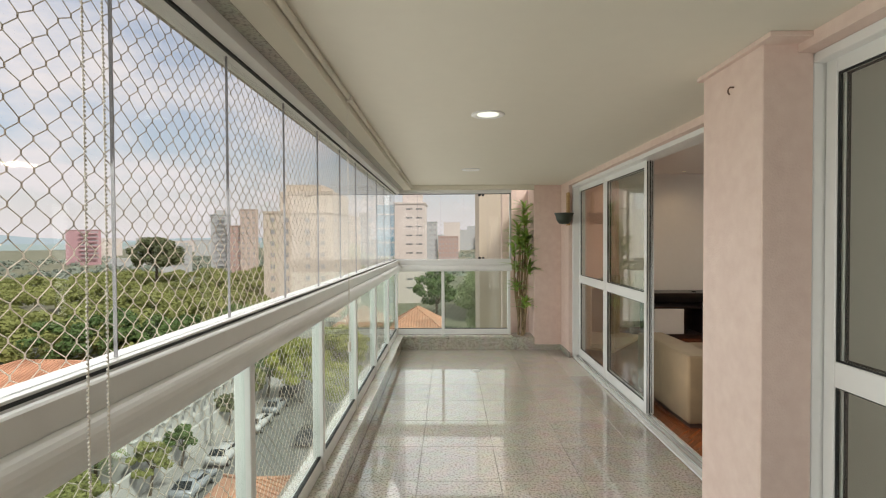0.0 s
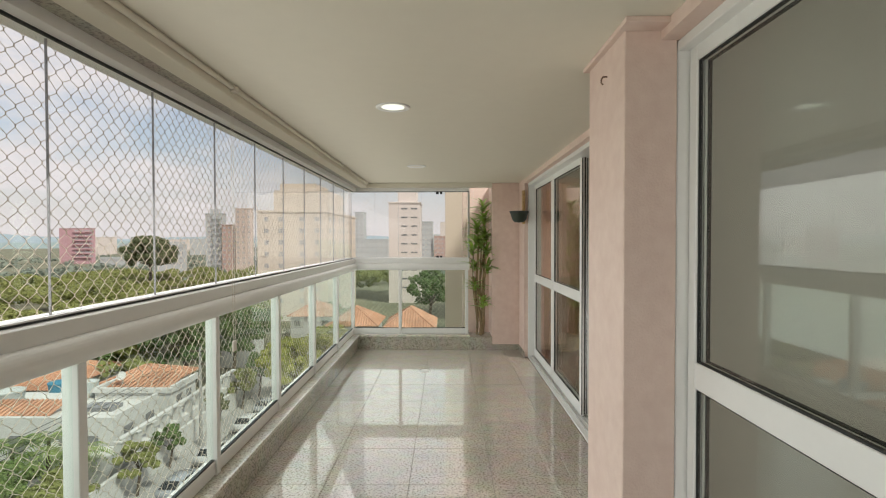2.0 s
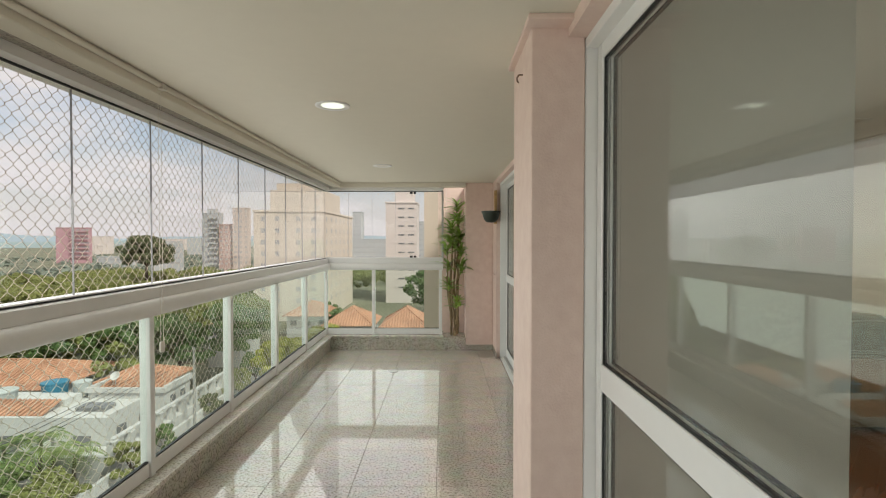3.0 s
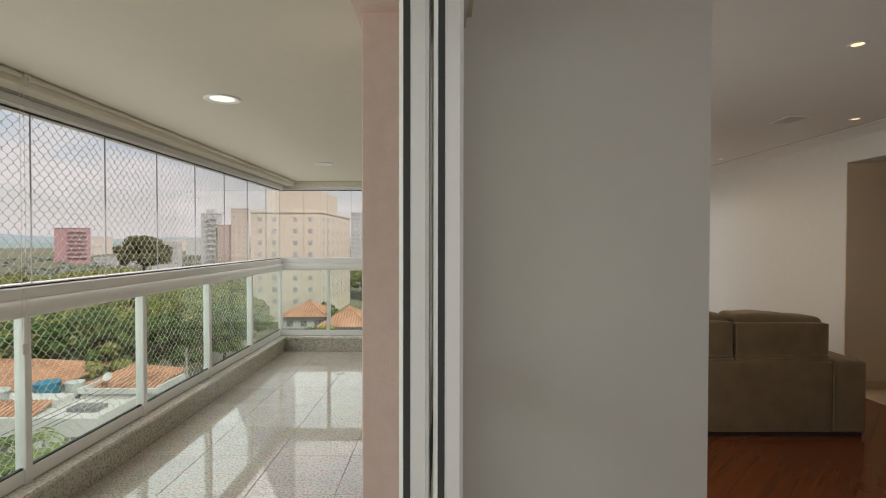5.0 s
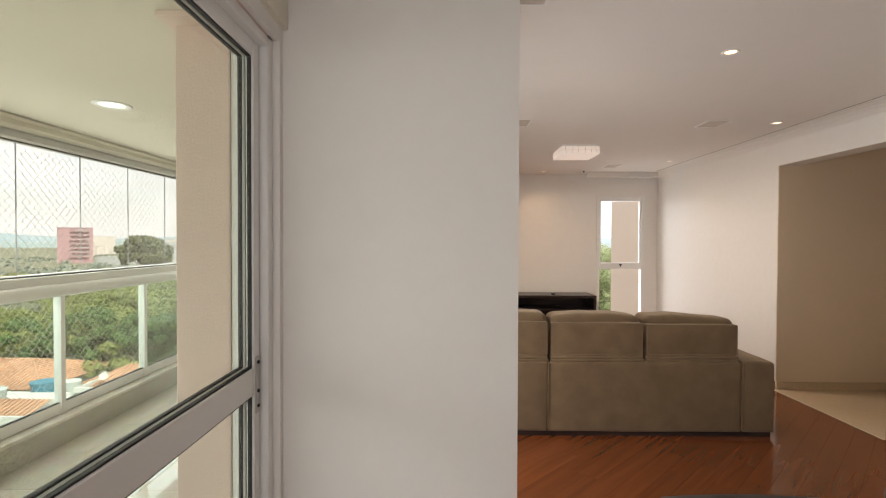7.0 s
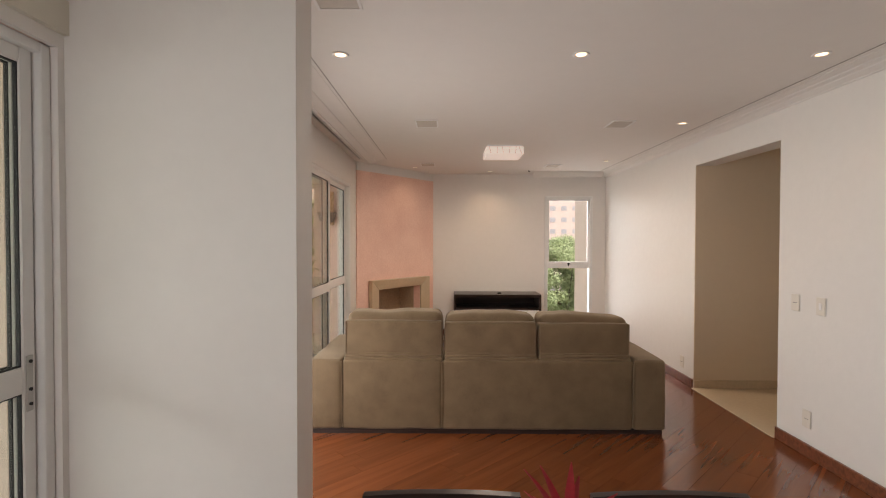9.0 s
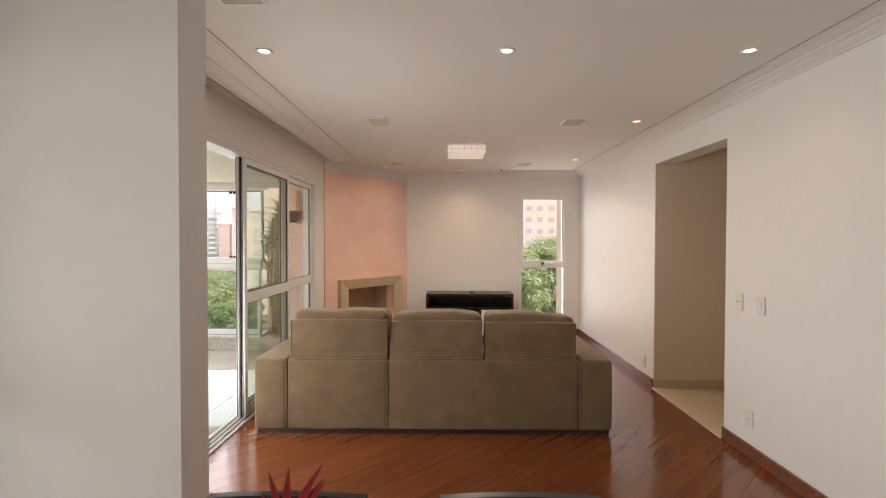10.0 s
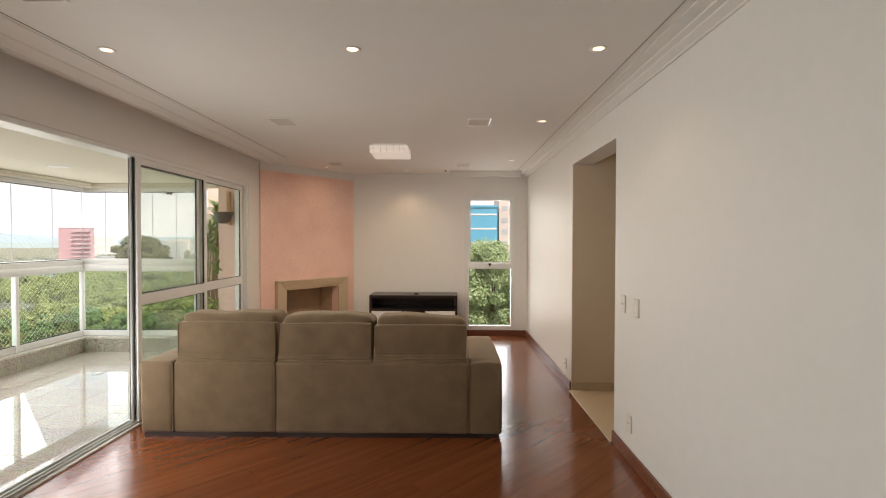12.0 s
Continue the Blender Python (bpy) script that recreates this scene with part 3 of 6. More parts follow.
# roller blind cassettes under the ceiling edge, with their chains
for a, b in ((YN, 0.02), (0.03, 2.52), (2.53, 5.0), (5.01, 6.49)):
    cas = thing("roller_blind", (-0.258, (a + b) / 2, 2.10), "rolled-up white roller blind under the ceiling edge", "blind", "roller blinds")
    prof = [(0.012 * math.cos(t), 0.013 * math.sin(t)) for t in [2 * math.pi * i / 12 for i in range(12)]]
    part("roll", prism(bmesh.new(), prof, along_y(-0.256, 2.151, a + 0.02), along_y(-0.256, 2.151, b - 0.02)), M_BCEIL, cas, smooth=True)
    part("end_cap", boxes((-0.270, -0.240, a, a + 0.010, 2.132, 2.164), bevel=0.003), M_PLASTIC, cas)
    part("end_cap", boxes((-0.270, -0.240, b - 0.010, b, 2.132, 2.164), bevel=0.003), M_PLASTIC, cas)


def bead_chain(x, y, dy, z0, z1, r, step, label):
    ch = thing("blind_chain", (x, y, z0), label, "blind chain", "blind chains")
    for yy in (y, y + dy):
        bm = bmesh.new()
        z = z0 + 0.02
        while z < z1:
            bmesh.ops.create_icosphere(bm, subdivisions=1, radius=r, matrix=Matrix.Translation((x + 0.001 * math.sin(z * 9), yy, z)))
            z += step
        tube(bm, (x, yy, z0 + 0.02), (x, yy, z1), r * 0.35, sides=5)
        part("strand", bm, M_PLASTIC, ch)
    bm = bmesh.new()
    box(bm, x - 0.006, x + 0.006, y - 0.004, y + dy + 0.004, z0 - 0.03, z0 + 0.02, bevel=0.003)
    part("weight", bm, M_PLASTIC, ch)
    return ch


bead_chain(-0.272, 0.785, 0.04, 0.72, 2.12, 0.0024, 0.0062, "white plastic bead chain loop of a roller blind")
bead_chain(-0.262, 2.50, 0.022, 0.93, 2.12, 0.0018, 0.0062, "thin white bead chain loop of a roller blind")
bead_chain(1.10, 6.47, 0.015, 0.99, 2.11, 0.002, 0.0062, "thin white bead chain loop of a roller blind")


# ceiling lights
def downlight(x, y, z, r, lamp_mat, watts, colour, label, group):
    d = thing("ceiling_downlight", (x, y, z), label, "ceiling light", group)
    part("rim", lathe(bmesh.new(), [(r, 0.001), (r, -0.004), (r * 0.92, -0.007), (r * 0.76, -0.004), (r * 0.60, -0.001)], 28, Matrix.Translation((x, y, z))), M_WHITE, d, smooth=True)
    bm = bmesh.new()
    bmesh.ops.create_circle(bm, cap_ends=True, segments=24, radius=r * (0.73 if r > 0.06 else 0.62), matrix=Matrix.Translation((x, y, z - 0.002)) @ Matrix.Rotation(math.pi, 4, "X"))
    part("bulb", bm, lamp_mat, d, "lit lamp face")
    if watts:
        s = new("lamp", bpy.data.lights.new("lamp", "SPOT"))
        s.data.energy, s.data.color, s.data.spot_size, s.data.spot_blend, s.data.shadow_soft_size = watts, colour, radians(115), 0.9, 0.03
        s.matrix_world = look((x, y, z - 0.02), (x, y, 0))
    return d


for x, y, lit in ((0.458, 2.905, M_LAMP_COOL), (0.455, 5.074, M_PLASTIC)):
    downlight(x, y, BC, 0.095, lit, 0, (1, 1, 1), "round white recessed downlight in the balcony ceiling", "balcony downlights")

# wall bracket on the pier
sc = thing("wall_planter", (1.68, 6.06, 1.7), "dark green half-bowl planter on a wooden wall board", "wall planter")
part("board", boxes((1.668, 1.698, 6.05, 6.125, 1.62, 2.02), bevel=0.004), wood_material("pine_board", (0.34, 0.20, 0.08), (0.55, 0.36, 0.16), 0.6), sc, "warm brown wooden board")
bm = bmesh.new()
lathe(bm, [(0.002, -0.13), (0.055, -0.125), (0.085, -0.09), (0.105, -0.02), (0.118, 0.0), (0.112, 0.006), (0.10, -0.01), (0.07, -0.08), (0.002, -0.1)], 24, Matrix.Translation((1.628, 6.06, 1.765)))
part("bowl", bm, material("dark_green_glaze", (0.030, 0.042, 0.032), 0.45, vary=0.15), sc, "dark green bowl", smooth=True)

# hook and vent buttons on the column
hk = thing("wall_hook", (1.36, 2.07, 2.03), "small rusty screw hook in the column", "hook")
bm = bmesh.new()
pts = [(1.366, 2.07, 2.05), (1.35, 2.07, 2.05), (1.343, 2.07, 2.04), (1.343, 2.07, 2.028), (1.35, 2.07, 2.02)]
for a, b in zip(pts, pts[1:]):
    tube(bm, a, b, 0.003, sides=6)
part("shank", bm, material("rusty_iron", (0.16, 0.09, 0.06), 0.7, vary=0.3, scale=30), hk)

# planter corner with a tall dracaena
structure("planter_kerb", boxes((1.02, 1.345, KY + 0.002, KY + 0.05, 0, 0.13), bevel=0.004), M_GRANITE_SHADED, "granite front of the corner planter", "kerb")
M_SOIL = material("dark_soil", (0.05, 0.035, 0.025), 0.95, vary=0.4, scale=20, bump=0.6, bump_scale=60)
structure("soil", boxes((1.06, 1.345, KY + 0.05, 7.0, -0.1, 0.10)), M_SOIL, "dark soil in the planter", "soil")
M_LEAF = material("dracaena_leaf", (0.17, 0.33, 0.05), 0.35, vary=0.4, scale=14, hue=(0.40, 0.55, 0.12))
M_STEM = material("dracaena_stem", (0.34, 0.25, 0.14), 0.8, vary=0.25, scale=25, bump=0.4)


def strap_leaf(bm, base, yaw, rise, length, width, droop=0.75):
    """A strap leaf that arches over, with a fold along the middle."""
    d = Vector((math.cos(yaw), math.sin(yaw), 0))
    s = Vector((-d.y, d.x, 0))
    rows = []
    for i in range(6):
        t = i / 5
        c = Vector(base) + d * (length * t * math.cos(rise * (1 - 0.6 * t))) + Vector((0, 0, length * (math.sin(rise) * t - droop * t * t)))
        w = width * (0.55 + 1.1 * t - 1.62 * t * t) if t < 1 else 0.001
        rows.append((bm.verts.new(c - s * w), bm.verts.new(c - Vector((0, 0, 0.25 * w))), bm.verts.new(c + s * w)))
    for a, b in zip(rows, rows[1:]):
        for k in range(2):
            bm.faces.new((a[k], a[k + 1], b[k + 1], b[k]))


plant = thing("dracaena_plant", (1.2, 6.72, 0.10), "tall green dracaena with bare stems in the planter", "plant")
rnd = random.Random(7)
heads = []
for sx, sy, tops in ((1.16, 6.70, ((1.10, 6.66, 1.32), (1.16, 6.68, 1.60), (1.12, 6.62, 1.12), (1.26, 6.66, 1.72))), (1.24, 6.74, ((1.27, 6.64, 1.50), (1.24, 6.68, 1.90), (1.13, 6.62, 0.86), (1.20, 6.64, 1.40))), (1.20, 6.64, ((1.24, 6.62, 0.62), (1.29, 6.60, 1.08), (1.28, 6.62, 1.30), (1.16, 6.60, 1.46)))):
    for tx, ty, tz in tops:
        bm = bmesh.new()
        p = Vector((sx, sy, 0.08))
        for i in range(6):
            t = (i + 1) / 6
            q = Vector((sx + (tx - sx) * t + 0.018 * math.sin(t * 7 + tz * 5), sy + (ty - sy) * t + 0.012 * math.cos(t * 6), 0.08 + (tz - 0.08) * t))
            tube(bm, p, q, 0.014 - 0.006 * (i / 6), 0.014 - 0.006 * ((i + 1) / 6), 7)
            p = q
        part("stem", bm, M_STEM, plant, "bare pale brown stem", smooth=True)
        bm = bmesh.new()
        for k in range(26):
            strap_leaf(bm, (tx, ty, tz - 0.10 * rnd.random()), rnd.uniform(0, 6.28), rnd.uniform(0.25, 1.35), rnd.uniform(0.17, 0.27), rnd.uniform(0.020, 0.032), 0.42)
        part("leaf_rosette", bm, M_LEAF, plant, "arching strap leaves", smooth=True)

# floor drain and door catch
dr = thing("floor_drain", (0.52, 5.5, 0.0), "small round white floor drain cover", "floor drain")
part("cover", lathe(bmesh.new(), [(0.001, 0.006), (0.045, 0.006), (0.055, 0.001)], 18, Matrix.Translation((0.52, 5.5, 0.0))), M_WHITE, dr)
ct = thing("door_catch", (1.548, 1.905, 1.44), "small round metal door catch on the frame", "door catch")
bm = bmesh.new()
tube(bm, (1.552, 1.912, 1.44), (1.535, 1.912, 1.44), 0.012, 0.009, 12)
part("knob", bm, M_ALU_GREY, ct)
part("backplate", boxes((1.5465, 1.5505, 1.898, 1.926, 1.41, 1.47), bevel=0.001), M_ALU, ct)


# ---- living room ----
def rounded(x0, x1, y0, y1, z0, z1, r, seg=4, puff=0.0, cuts=6, seed=0):
    """A soft padded block: rounded edges, faces swollen by puff, slightly uneven."""
    bm = boxes((x0, x1, y0, y1, z0, z1))
    bmesh.ops.bevel(bm, geom=list(bm.edges), offset=r, segments=seg, affect="EDGES", profile=0.5)
    if puff:
        bmesh.ops.subdivide_edges(bm, edges=[e for e in bm.edges if e.calc_length() > 3 * r * 0.5 and e.calc_length() > 0.05], cuts=cuts, use_grid_fill=True)
        c, h = Vector(((x0 + x1) / 2, (y0 + y1) / 2, (z0 + z1) / 2)), Vector(((x1 - x0) / 2, (y1 - y0) / 2, (z1 - z0) / 2))
        for v in bm.verts:
            u = [(v.co[i] - c[i]) / h[i] for i in range(3)]
            for i in range(3):
                j, k = (i + 1) % 3, (i + 2) % 3
                v.co[i] += u[i] * puff * max(0, 1 - u[j] ** 2) * max(0, 1 - u[k] ** 2)
            v.co += 0.006 * noise.noise_vector(v.co * 7 + Vector((seed, 0, 0)))
    bmesh.ops.recalc_face_normals(bm, faces=bm.faces)
    return bm


SX0, SX1, SY = 2.045, 4.685, 3.82
sofa = thing("sofa", ((SX0 + SX1) / 2, 4.4, 0), "taupe velvet three-seat sofa seen from behind", "sofa")
part("back_panel", rounded(SX0 + 0.24, 3.028, SY + 0.004, SY + 0.20, 0.035, 0.55, 0.02, puff=0.008), M_SOFA, sofa, smooth=True)
part("back_panel", rounded(3.030, SX1 - 0.24, SY + 0.004, SY + 0.20, 0.035, 0.55, 0.02, puff=0.008, seed=3), M_SOFA, sofa, smooth=True)
part("arm", rounded(SX0, SX0 + 0.238, SY, SY + 1.0, 0.035, 0.555, 0.022, puff=0.006), M_SOFA, sofa, smooth=True)
part("arm", rounded(SX1 - 0.238, SX1, SY, SY + 1.0, 0.035, 0.555, 0.022, puff=0.006, seed=5), M_SOFA, sofa, smooth=True)
part("plinth", boxes((SX0 + 0.02, SX1 - 0.02, SY + 0.02, SY + 0.95, 0, 0.036)), M_DARKWOOD, sofa, "dark recessed plinth")
def slouch(bm, x0, x1, drop, lean, seed):
    """Sag the top of a cushion to one side, with soft dents."""
    for v in bm.verts:
        f = (v.co.x - x0) / (x1 - x0)
        up = max(0.0, (v.co.z - 0.70) / 0.2)
        v.co.z += up * (lean * (0.5 - f) - drop * math.sin(math.pi * f * 1.6 + seed) + 0.012 * noise.noise(Vector((v.co.x * 6, seed, 0))))
    return bm


def edging(points, r=0.0045):
    bm = bmesh.new()
    for p, q in zip(points, points[1:]):
        tube(bm, p, q, r, sides=6)
    return bm


for i, (a, b) in enumerate(((2.30, 3.034), (3.044, 3.735), (3.748, 4.43))):
    top = 0.838 - 0.009 * i
    part("back_cushion", rounded(a + 0.008, b - 0.008, SY + 0.03, SY + 0.20, 0.585, top, 0.010, puff=0.012, seed=i * 9), M_SOFA, sofa, smooth=True)
    part("cushion_piping", edging([(a + 0.012, SY + 0.031, 0.60), (a + 0.012, SY + 0.031, top - 0.004), (b - 0.012, SY + 0.031, top - 0.004), (b - 0.012, SY + 0.031, 0.60)]), M_SOFA, sofa)
    for k, (z, d) in enumerate(((0.556, 0.016), (0.578, 0.022), (0.596, 0.027))):
        part("cushion_fold", rounded(a + 0.004 * k, b - 0.006 * k, SY + d, SY + 0.19, z - 0.014, z + 0.012, 0.010, puff=0.006, seed=i * 9 + 4 + k), M_SOFA, sofa, "creased lower edge of the cushion", smooth=True)
    part("head_pillow", slouch(rounded(a + 0.02, b - 0.008, SY + 0.07, SY + 0.33, 0.68, 0.892 - 0.013 * i, 0.045, puff=0.014, cuts=10, seed=i * 5 + 2), a, b, 0.010, 0.016, i * 1.7), M_SOFA, sofa, smooth=True)
    part("seat_cushion", rounded(a, b, SY + 0.21, SY + 0.98, 0.26, 0.46, 0.04, puff=0.02, seed=i + 11), M_SOFA, sofa, smooth=True)
for x in (SX0 + 0.239, 3.029, SX1 - 0.239):
    bm = bmesh.new()
    tube(bm, (x, SY + 0.004, 0.05), (x, SY + 0.004, 0.54), 0.006, sides=6)
    part("piping", bm, M_SOFA, sofa)

tv = thing("tv_unit", (3.795, 7.43, 0), "black-brown low media unit with white drawer fronts", "media unit")
TX0, TX1, TY0, TY1 = 3.17, 4.42, 7.20, 7.655
part("top", boxes((TX0, TX1, TY0, TY1, 0.622, 0.662), bevel=0.003), M_DARKWOOD, tv)
part("side", boxes((TX0, TX0 + 0.03, TY0 + 0.005, TY1, 0.0, 0.622)), M_DARKWOOD, tv)
part("side", boxes((TX1 - 0.03, TX1, TY0 + 0.005, TY1, 0.0, 0.622)), M_DARKWOOD, tv)
part("back", boxes((TX0 + 0.03, TX1 - 0.03, TY1 - 0.02, TY1, 0.02, 0.622)), M_DARKWOOD, tv)
part("shelf", boxes((TX0 + 0.03, TX1 - 0.03, TY0 + 0.01, TY1 - 0.02, 0.44, 0.465)), M_DARKWOOD, tv)
part("base", boxes((TX0 + 0.03, TX1 - 0.03, TY0 + 0.02, TY1 - 0.02, 0.0, 0.06)), M_DARKWOOD, tv)
part("drawer_front", boxes((TX0 + 0.034, 3.63, TY0 + 0.006, TY0 + 0.026, 0.07, 0.435), bevel=0.003), M_WHITE, tv, "white lacquered front")
part("drawer_front", boxes((3.96, TX1 - 0.034, TY0 + 0.006, TY0 + 0.026, 0.07, 0.435), bevel=0.003), M_WHITE, tv, "white lacquered front")
part("divider", boxes((3.63, 3.655, TY0 + 0.01, TY1 - 0.02, 0.06, 0.44)), M_DARKWOOD, tv)
part("divider", boxes((3.935, 3.96, TY0 + 0.01, TY1 - 0.02, 0.06, 0.44)), M_DARKWOOD, tv)
dv = thing("cable_cap", (3.83, 7.33, 0.662), "small black cable outlet on the media unit", "cable outlet")
bm = bmesh.new()
lathe(bm, [(0.03, 0.0), (0.03, 0.012), (0.022, 0.018), (0.002, 0.018)], 16, Matrix.Translation((3.83, 7.33, 0.662)))
part("cap", bm, M_BLACK, dv)

# corner chimney breast with a stone fireplace
PA, PB = Vector((1.915, 6.455, 0)), Vector((2.862, 7.70, 0))
PL = (PB - PA).length
ang = math.atan2(PB.y - PA.y, PB.x - PA.x)
CH = Matrix.Translation(PA) @ Matrix.Rotation(ang, 4, "Z")


def breast(name, dims, mats, label, category, bevel=0.0):
    bm = boxes(*dims, bevel=bevel)
    bmesh.ops.transform(bm, matrix=CH, verts=bm.verts)
    return structure(name, bm, mats, label, category)


def sp(f):
    return PL * f


O0, O1, OZ = sp(0.234), sp(0.791), 0.775
breast("chimney_breast", ((0, O0, 0, 0.12, 0, 2.335), (O1, PL, 0, 0.12, 0, 2.335), (O0, O1, 0, 0.12, OZ, 2.335)), M_SALMON, "salmon sponge-painted corner chimney breast", "chimney breast")
breast("chimney_frieze", ((0, PL, 0.002, 0.12, 2.335, IC),), M_WHITE_WALL, "white band above the chimney breast", "wall")
fire = thing("fireplace", CH @ Vector((PL / 2, 0, 0)), "beige limestone fireplace surround with an empty hearth", "fireplace")
E0, E1, EZ = sp(0.128), sp(0.883), 0.905
for quad in (((E0, 0), (E0, EZ), (O0, OZ), (O0, 0)), ((O0, OZ), (E0, EZ), (E1, EZ), (O1, OZ)), ((O1, 0), (O1, OZ), (E1, EZ), (E1, 0))):
    bm = bmesh.new()
    outer = [CH @ Vector((u, -0.075 if (u in (E0, E1)) else -0.03, z)) for u, z in quad]
    inner = [CH @ Vector((u, -0.001, z)) for u, z in quad]
    a, b = [bm.verts.new(v) for v in outer], [bm.verts.new(v) for v in inner]
    for i in range(4):
        bm.faces.new((a[i], a[(i + 1) % 4], b[(i + 1) % 4], b[i]))
    bm.faces.new(a)
    bm.faces.new(b[::-1])
    bmesh.ops.recalc_face_normals(bm, faces=bm.faces)
    bmesh.ops.bevel(bm, geom=list(bm.edges), offset=0.004, segments=1, affect="EDGES")
    part("surround_slab", bm, M_STONE, fire)
bm = boxes((O0 - 0.02, O1 + 0.02, 0.40, 0.45, 0, 1.0), (O0 - 0.05, O0, 0.121, 0.40, 0, 1.0), (O1, O1 + 0.05, 0.121, 0.40, 0, 1.0), (O0, O1, 0.121, 0.40, OZ + 0.1, 1.0))
bmesh.ops.transform(bm, matrix=CH, verts=bm.verts)
part("firebox", bm, M_SOOT, fire, "smoke-stained firebox lining")
bm = boxes((E0 - 0.05, E1 + 0.05, -0.4, 0.40, 0.0, 0.03))
bmesh.ops.transform(bm, matrix=CH, verts=bm.verts)
part("hearth_slab", bm, M_STONE, fire)

# window
win = thing("window_1", (4.92, FY + 0.1, WIN[2]), "tall white aluminium window with an upper and a lower pane", "window", kind="structure")
X0, X1, Z0, Z1 = WIN
part("window_frame", boxes((X0 + 0.002, X0 + 0.05, FY - 0.012, FY + 0.08, Z0 + 0.002, Z1 - 0.002), (X1 - 0.05, X1 - 0.002, FY - 0.012, FY + 0.08, Z0 + 0.002, Z1 - 0.002), (X0 + 0.05, X1 - 0.05, FY - 0.010, FY + 0.078, Z1 - 0.05, Z1 - 0.002), (X0 + 0.05, X1 - 0.05, FY - 0.010, FY + 0.078, Z0 + 0.002, Z0 + 0.06), bevel=0.003), M_ALU, win)
part("transom", boxes((X0 + 0.05, X1 - 0.05, FY - 0.008, FY + 0.07, 1.015, 1.095), bevel=0.003), M_ALU, win)
part("sash", boxes((X0 + 0.05, X0 + 0.072, FY + 0.01, FY + 0.05, 1.095, Z1 - 0.05), (X1 - 0.072, X1 - 0.05, FY + 0.01, FY + 0.05, 1.095, Z1 - 0.05), (X0 + 0.072, X1 - 0.072, FY + 0.01, FY + 0.05, 1.095, 1.115), (X0 + 0.072, X1 - 0.072, FY + 0.01, FY + 0.05, Z1 - 0.07, Z1 - 0.05)), M_ALU, win)
for za, zb in ((Z0 + 0.06, 1.015), (1.115, Z1 - 0.07)):
    g = part("pane", boxes((X0 + 0.05, X1 - 0.05, FY + 0.03, FY + 0.036, za, zb)), M_GLASS, win)
    g.visible_shadow = False
part("latch", boxes((4.90, 4.94, FY - 0.03, FY - 0.008, 1.075, 1.095), (4.912, 4.925, FY - 0.03, FY - 0.01, 1.05, 1.08), bevel=0.003), M_BLACK, win, "small black latch")

# plaster mouldings
def curtain_box(name, outline, m0, m1, label):
    return structure(name, prism(bmesh.new(), outline, m0, m1), M_CEIL, label, "moulding")


curtain_box("moulding_left", [(0.0, 0.0), (0.020, 0.0), (0.024, 0.010), (0.090, 0.034), (0.096, 0.042), (0.150, 0.056), (0.200, 0.066), (0.20, 0.12), (0.0, 0.12)], along_y(2.09, 2.375, 2.17), along_y(2.09, 2.375, 6.28), "stepped white plaster moulding hiding the curtain rail")
structure("curtain_rail", boxes((1.99, 2.0, 2.17, 6.2, 2.425, 2.444), (2.03, 2.04, 2.17, 6.2, 2.425, 2.444)), M_ALU_GREY, "dark curtain rail in the ceiling recess", "curtain rail")
CR = [(0.0, 0.0), (-0.010, 0.0), (-0.013, 0.008), (-0.050, 0.026), (-0.054, 0.032), (-0.085, 0.040), (-0.089, 0.046), (-0.150, 0.053), (-0.15, 0.08), (0.0, 0.08)]
curtain_box("moulding_right", CR, along_y(RX - 0.001, 2.388, YN), along_y(RX - 0.001, 2.388, FY - 0.02), "stepped white plaster cornice along the wall")
# grey strips on the ceiling stand for the shade of a narrow gap
structure("shadow_gap_strip", boxes((2.314, 2.318, 2.17, 6.28, IC - 0.003, IC + 0.004), (RX - 0.203, RX - 0.199, YN, 7.30, IC - 0.003, IC + 0.004)), M_GROUT_AND_GAP, "narrow grey strip painted as a ceiling shadow gap", "trim")
curtain_box("moulding_window", [(0.0, 0.0), (0.03, 0.0), (0.04, 0.03), (0.04, 0.12), (0.0, 0.12)], along_x(7.36, 2.365, 4.32), along_x(7.36, 2.365, RX - 0.14), "white plaster curtain pelmet above the window")

# skirtings
structure("baseboard_right", boxes((RX - 0.018, RX - 0.001, YN, 3.79, 0, 0.085), (RX - 0.018, RX - 0.001, 5.0, FY, 0, 0.085), bevel=0.003), M_SKIRT, "red-brown wooden skirting", "baseboard")
structure("baseboard_far", boxes((2.86, RX - 0.02, FY - 0.018, FY - 0.001, 0, 0.085), bevel=0.003), M_SKIRT, "red-brown wooden skirting", "baseboard")
structure("baseboard_stub", boxes((1.70, 2.54, 1.948, 1.964, 0, 0.085), (2.527, 2.543, 1.964, 2.18, 0, 0.085), bevel=0.003), M_SKIRT, "red-brown wooden skirting", "baseboard")
structure("baseboard_hall", boxes((RX + 0.002, 8.0, 4.979, 4.993, 0, 0.075), (RX + 0.2, 8.0, 3.791, 3.806, 0, 0.075)), M_STONE, "beige stone skirting of the hall", "baseboard")
structure("threshold", boxes((RX - 0.03, RX + 0.10, 3.79, 4.98, -0.004, 0.006), bevel=0.002), M_CREAMTILE, "cream stone threshold", "threshold")


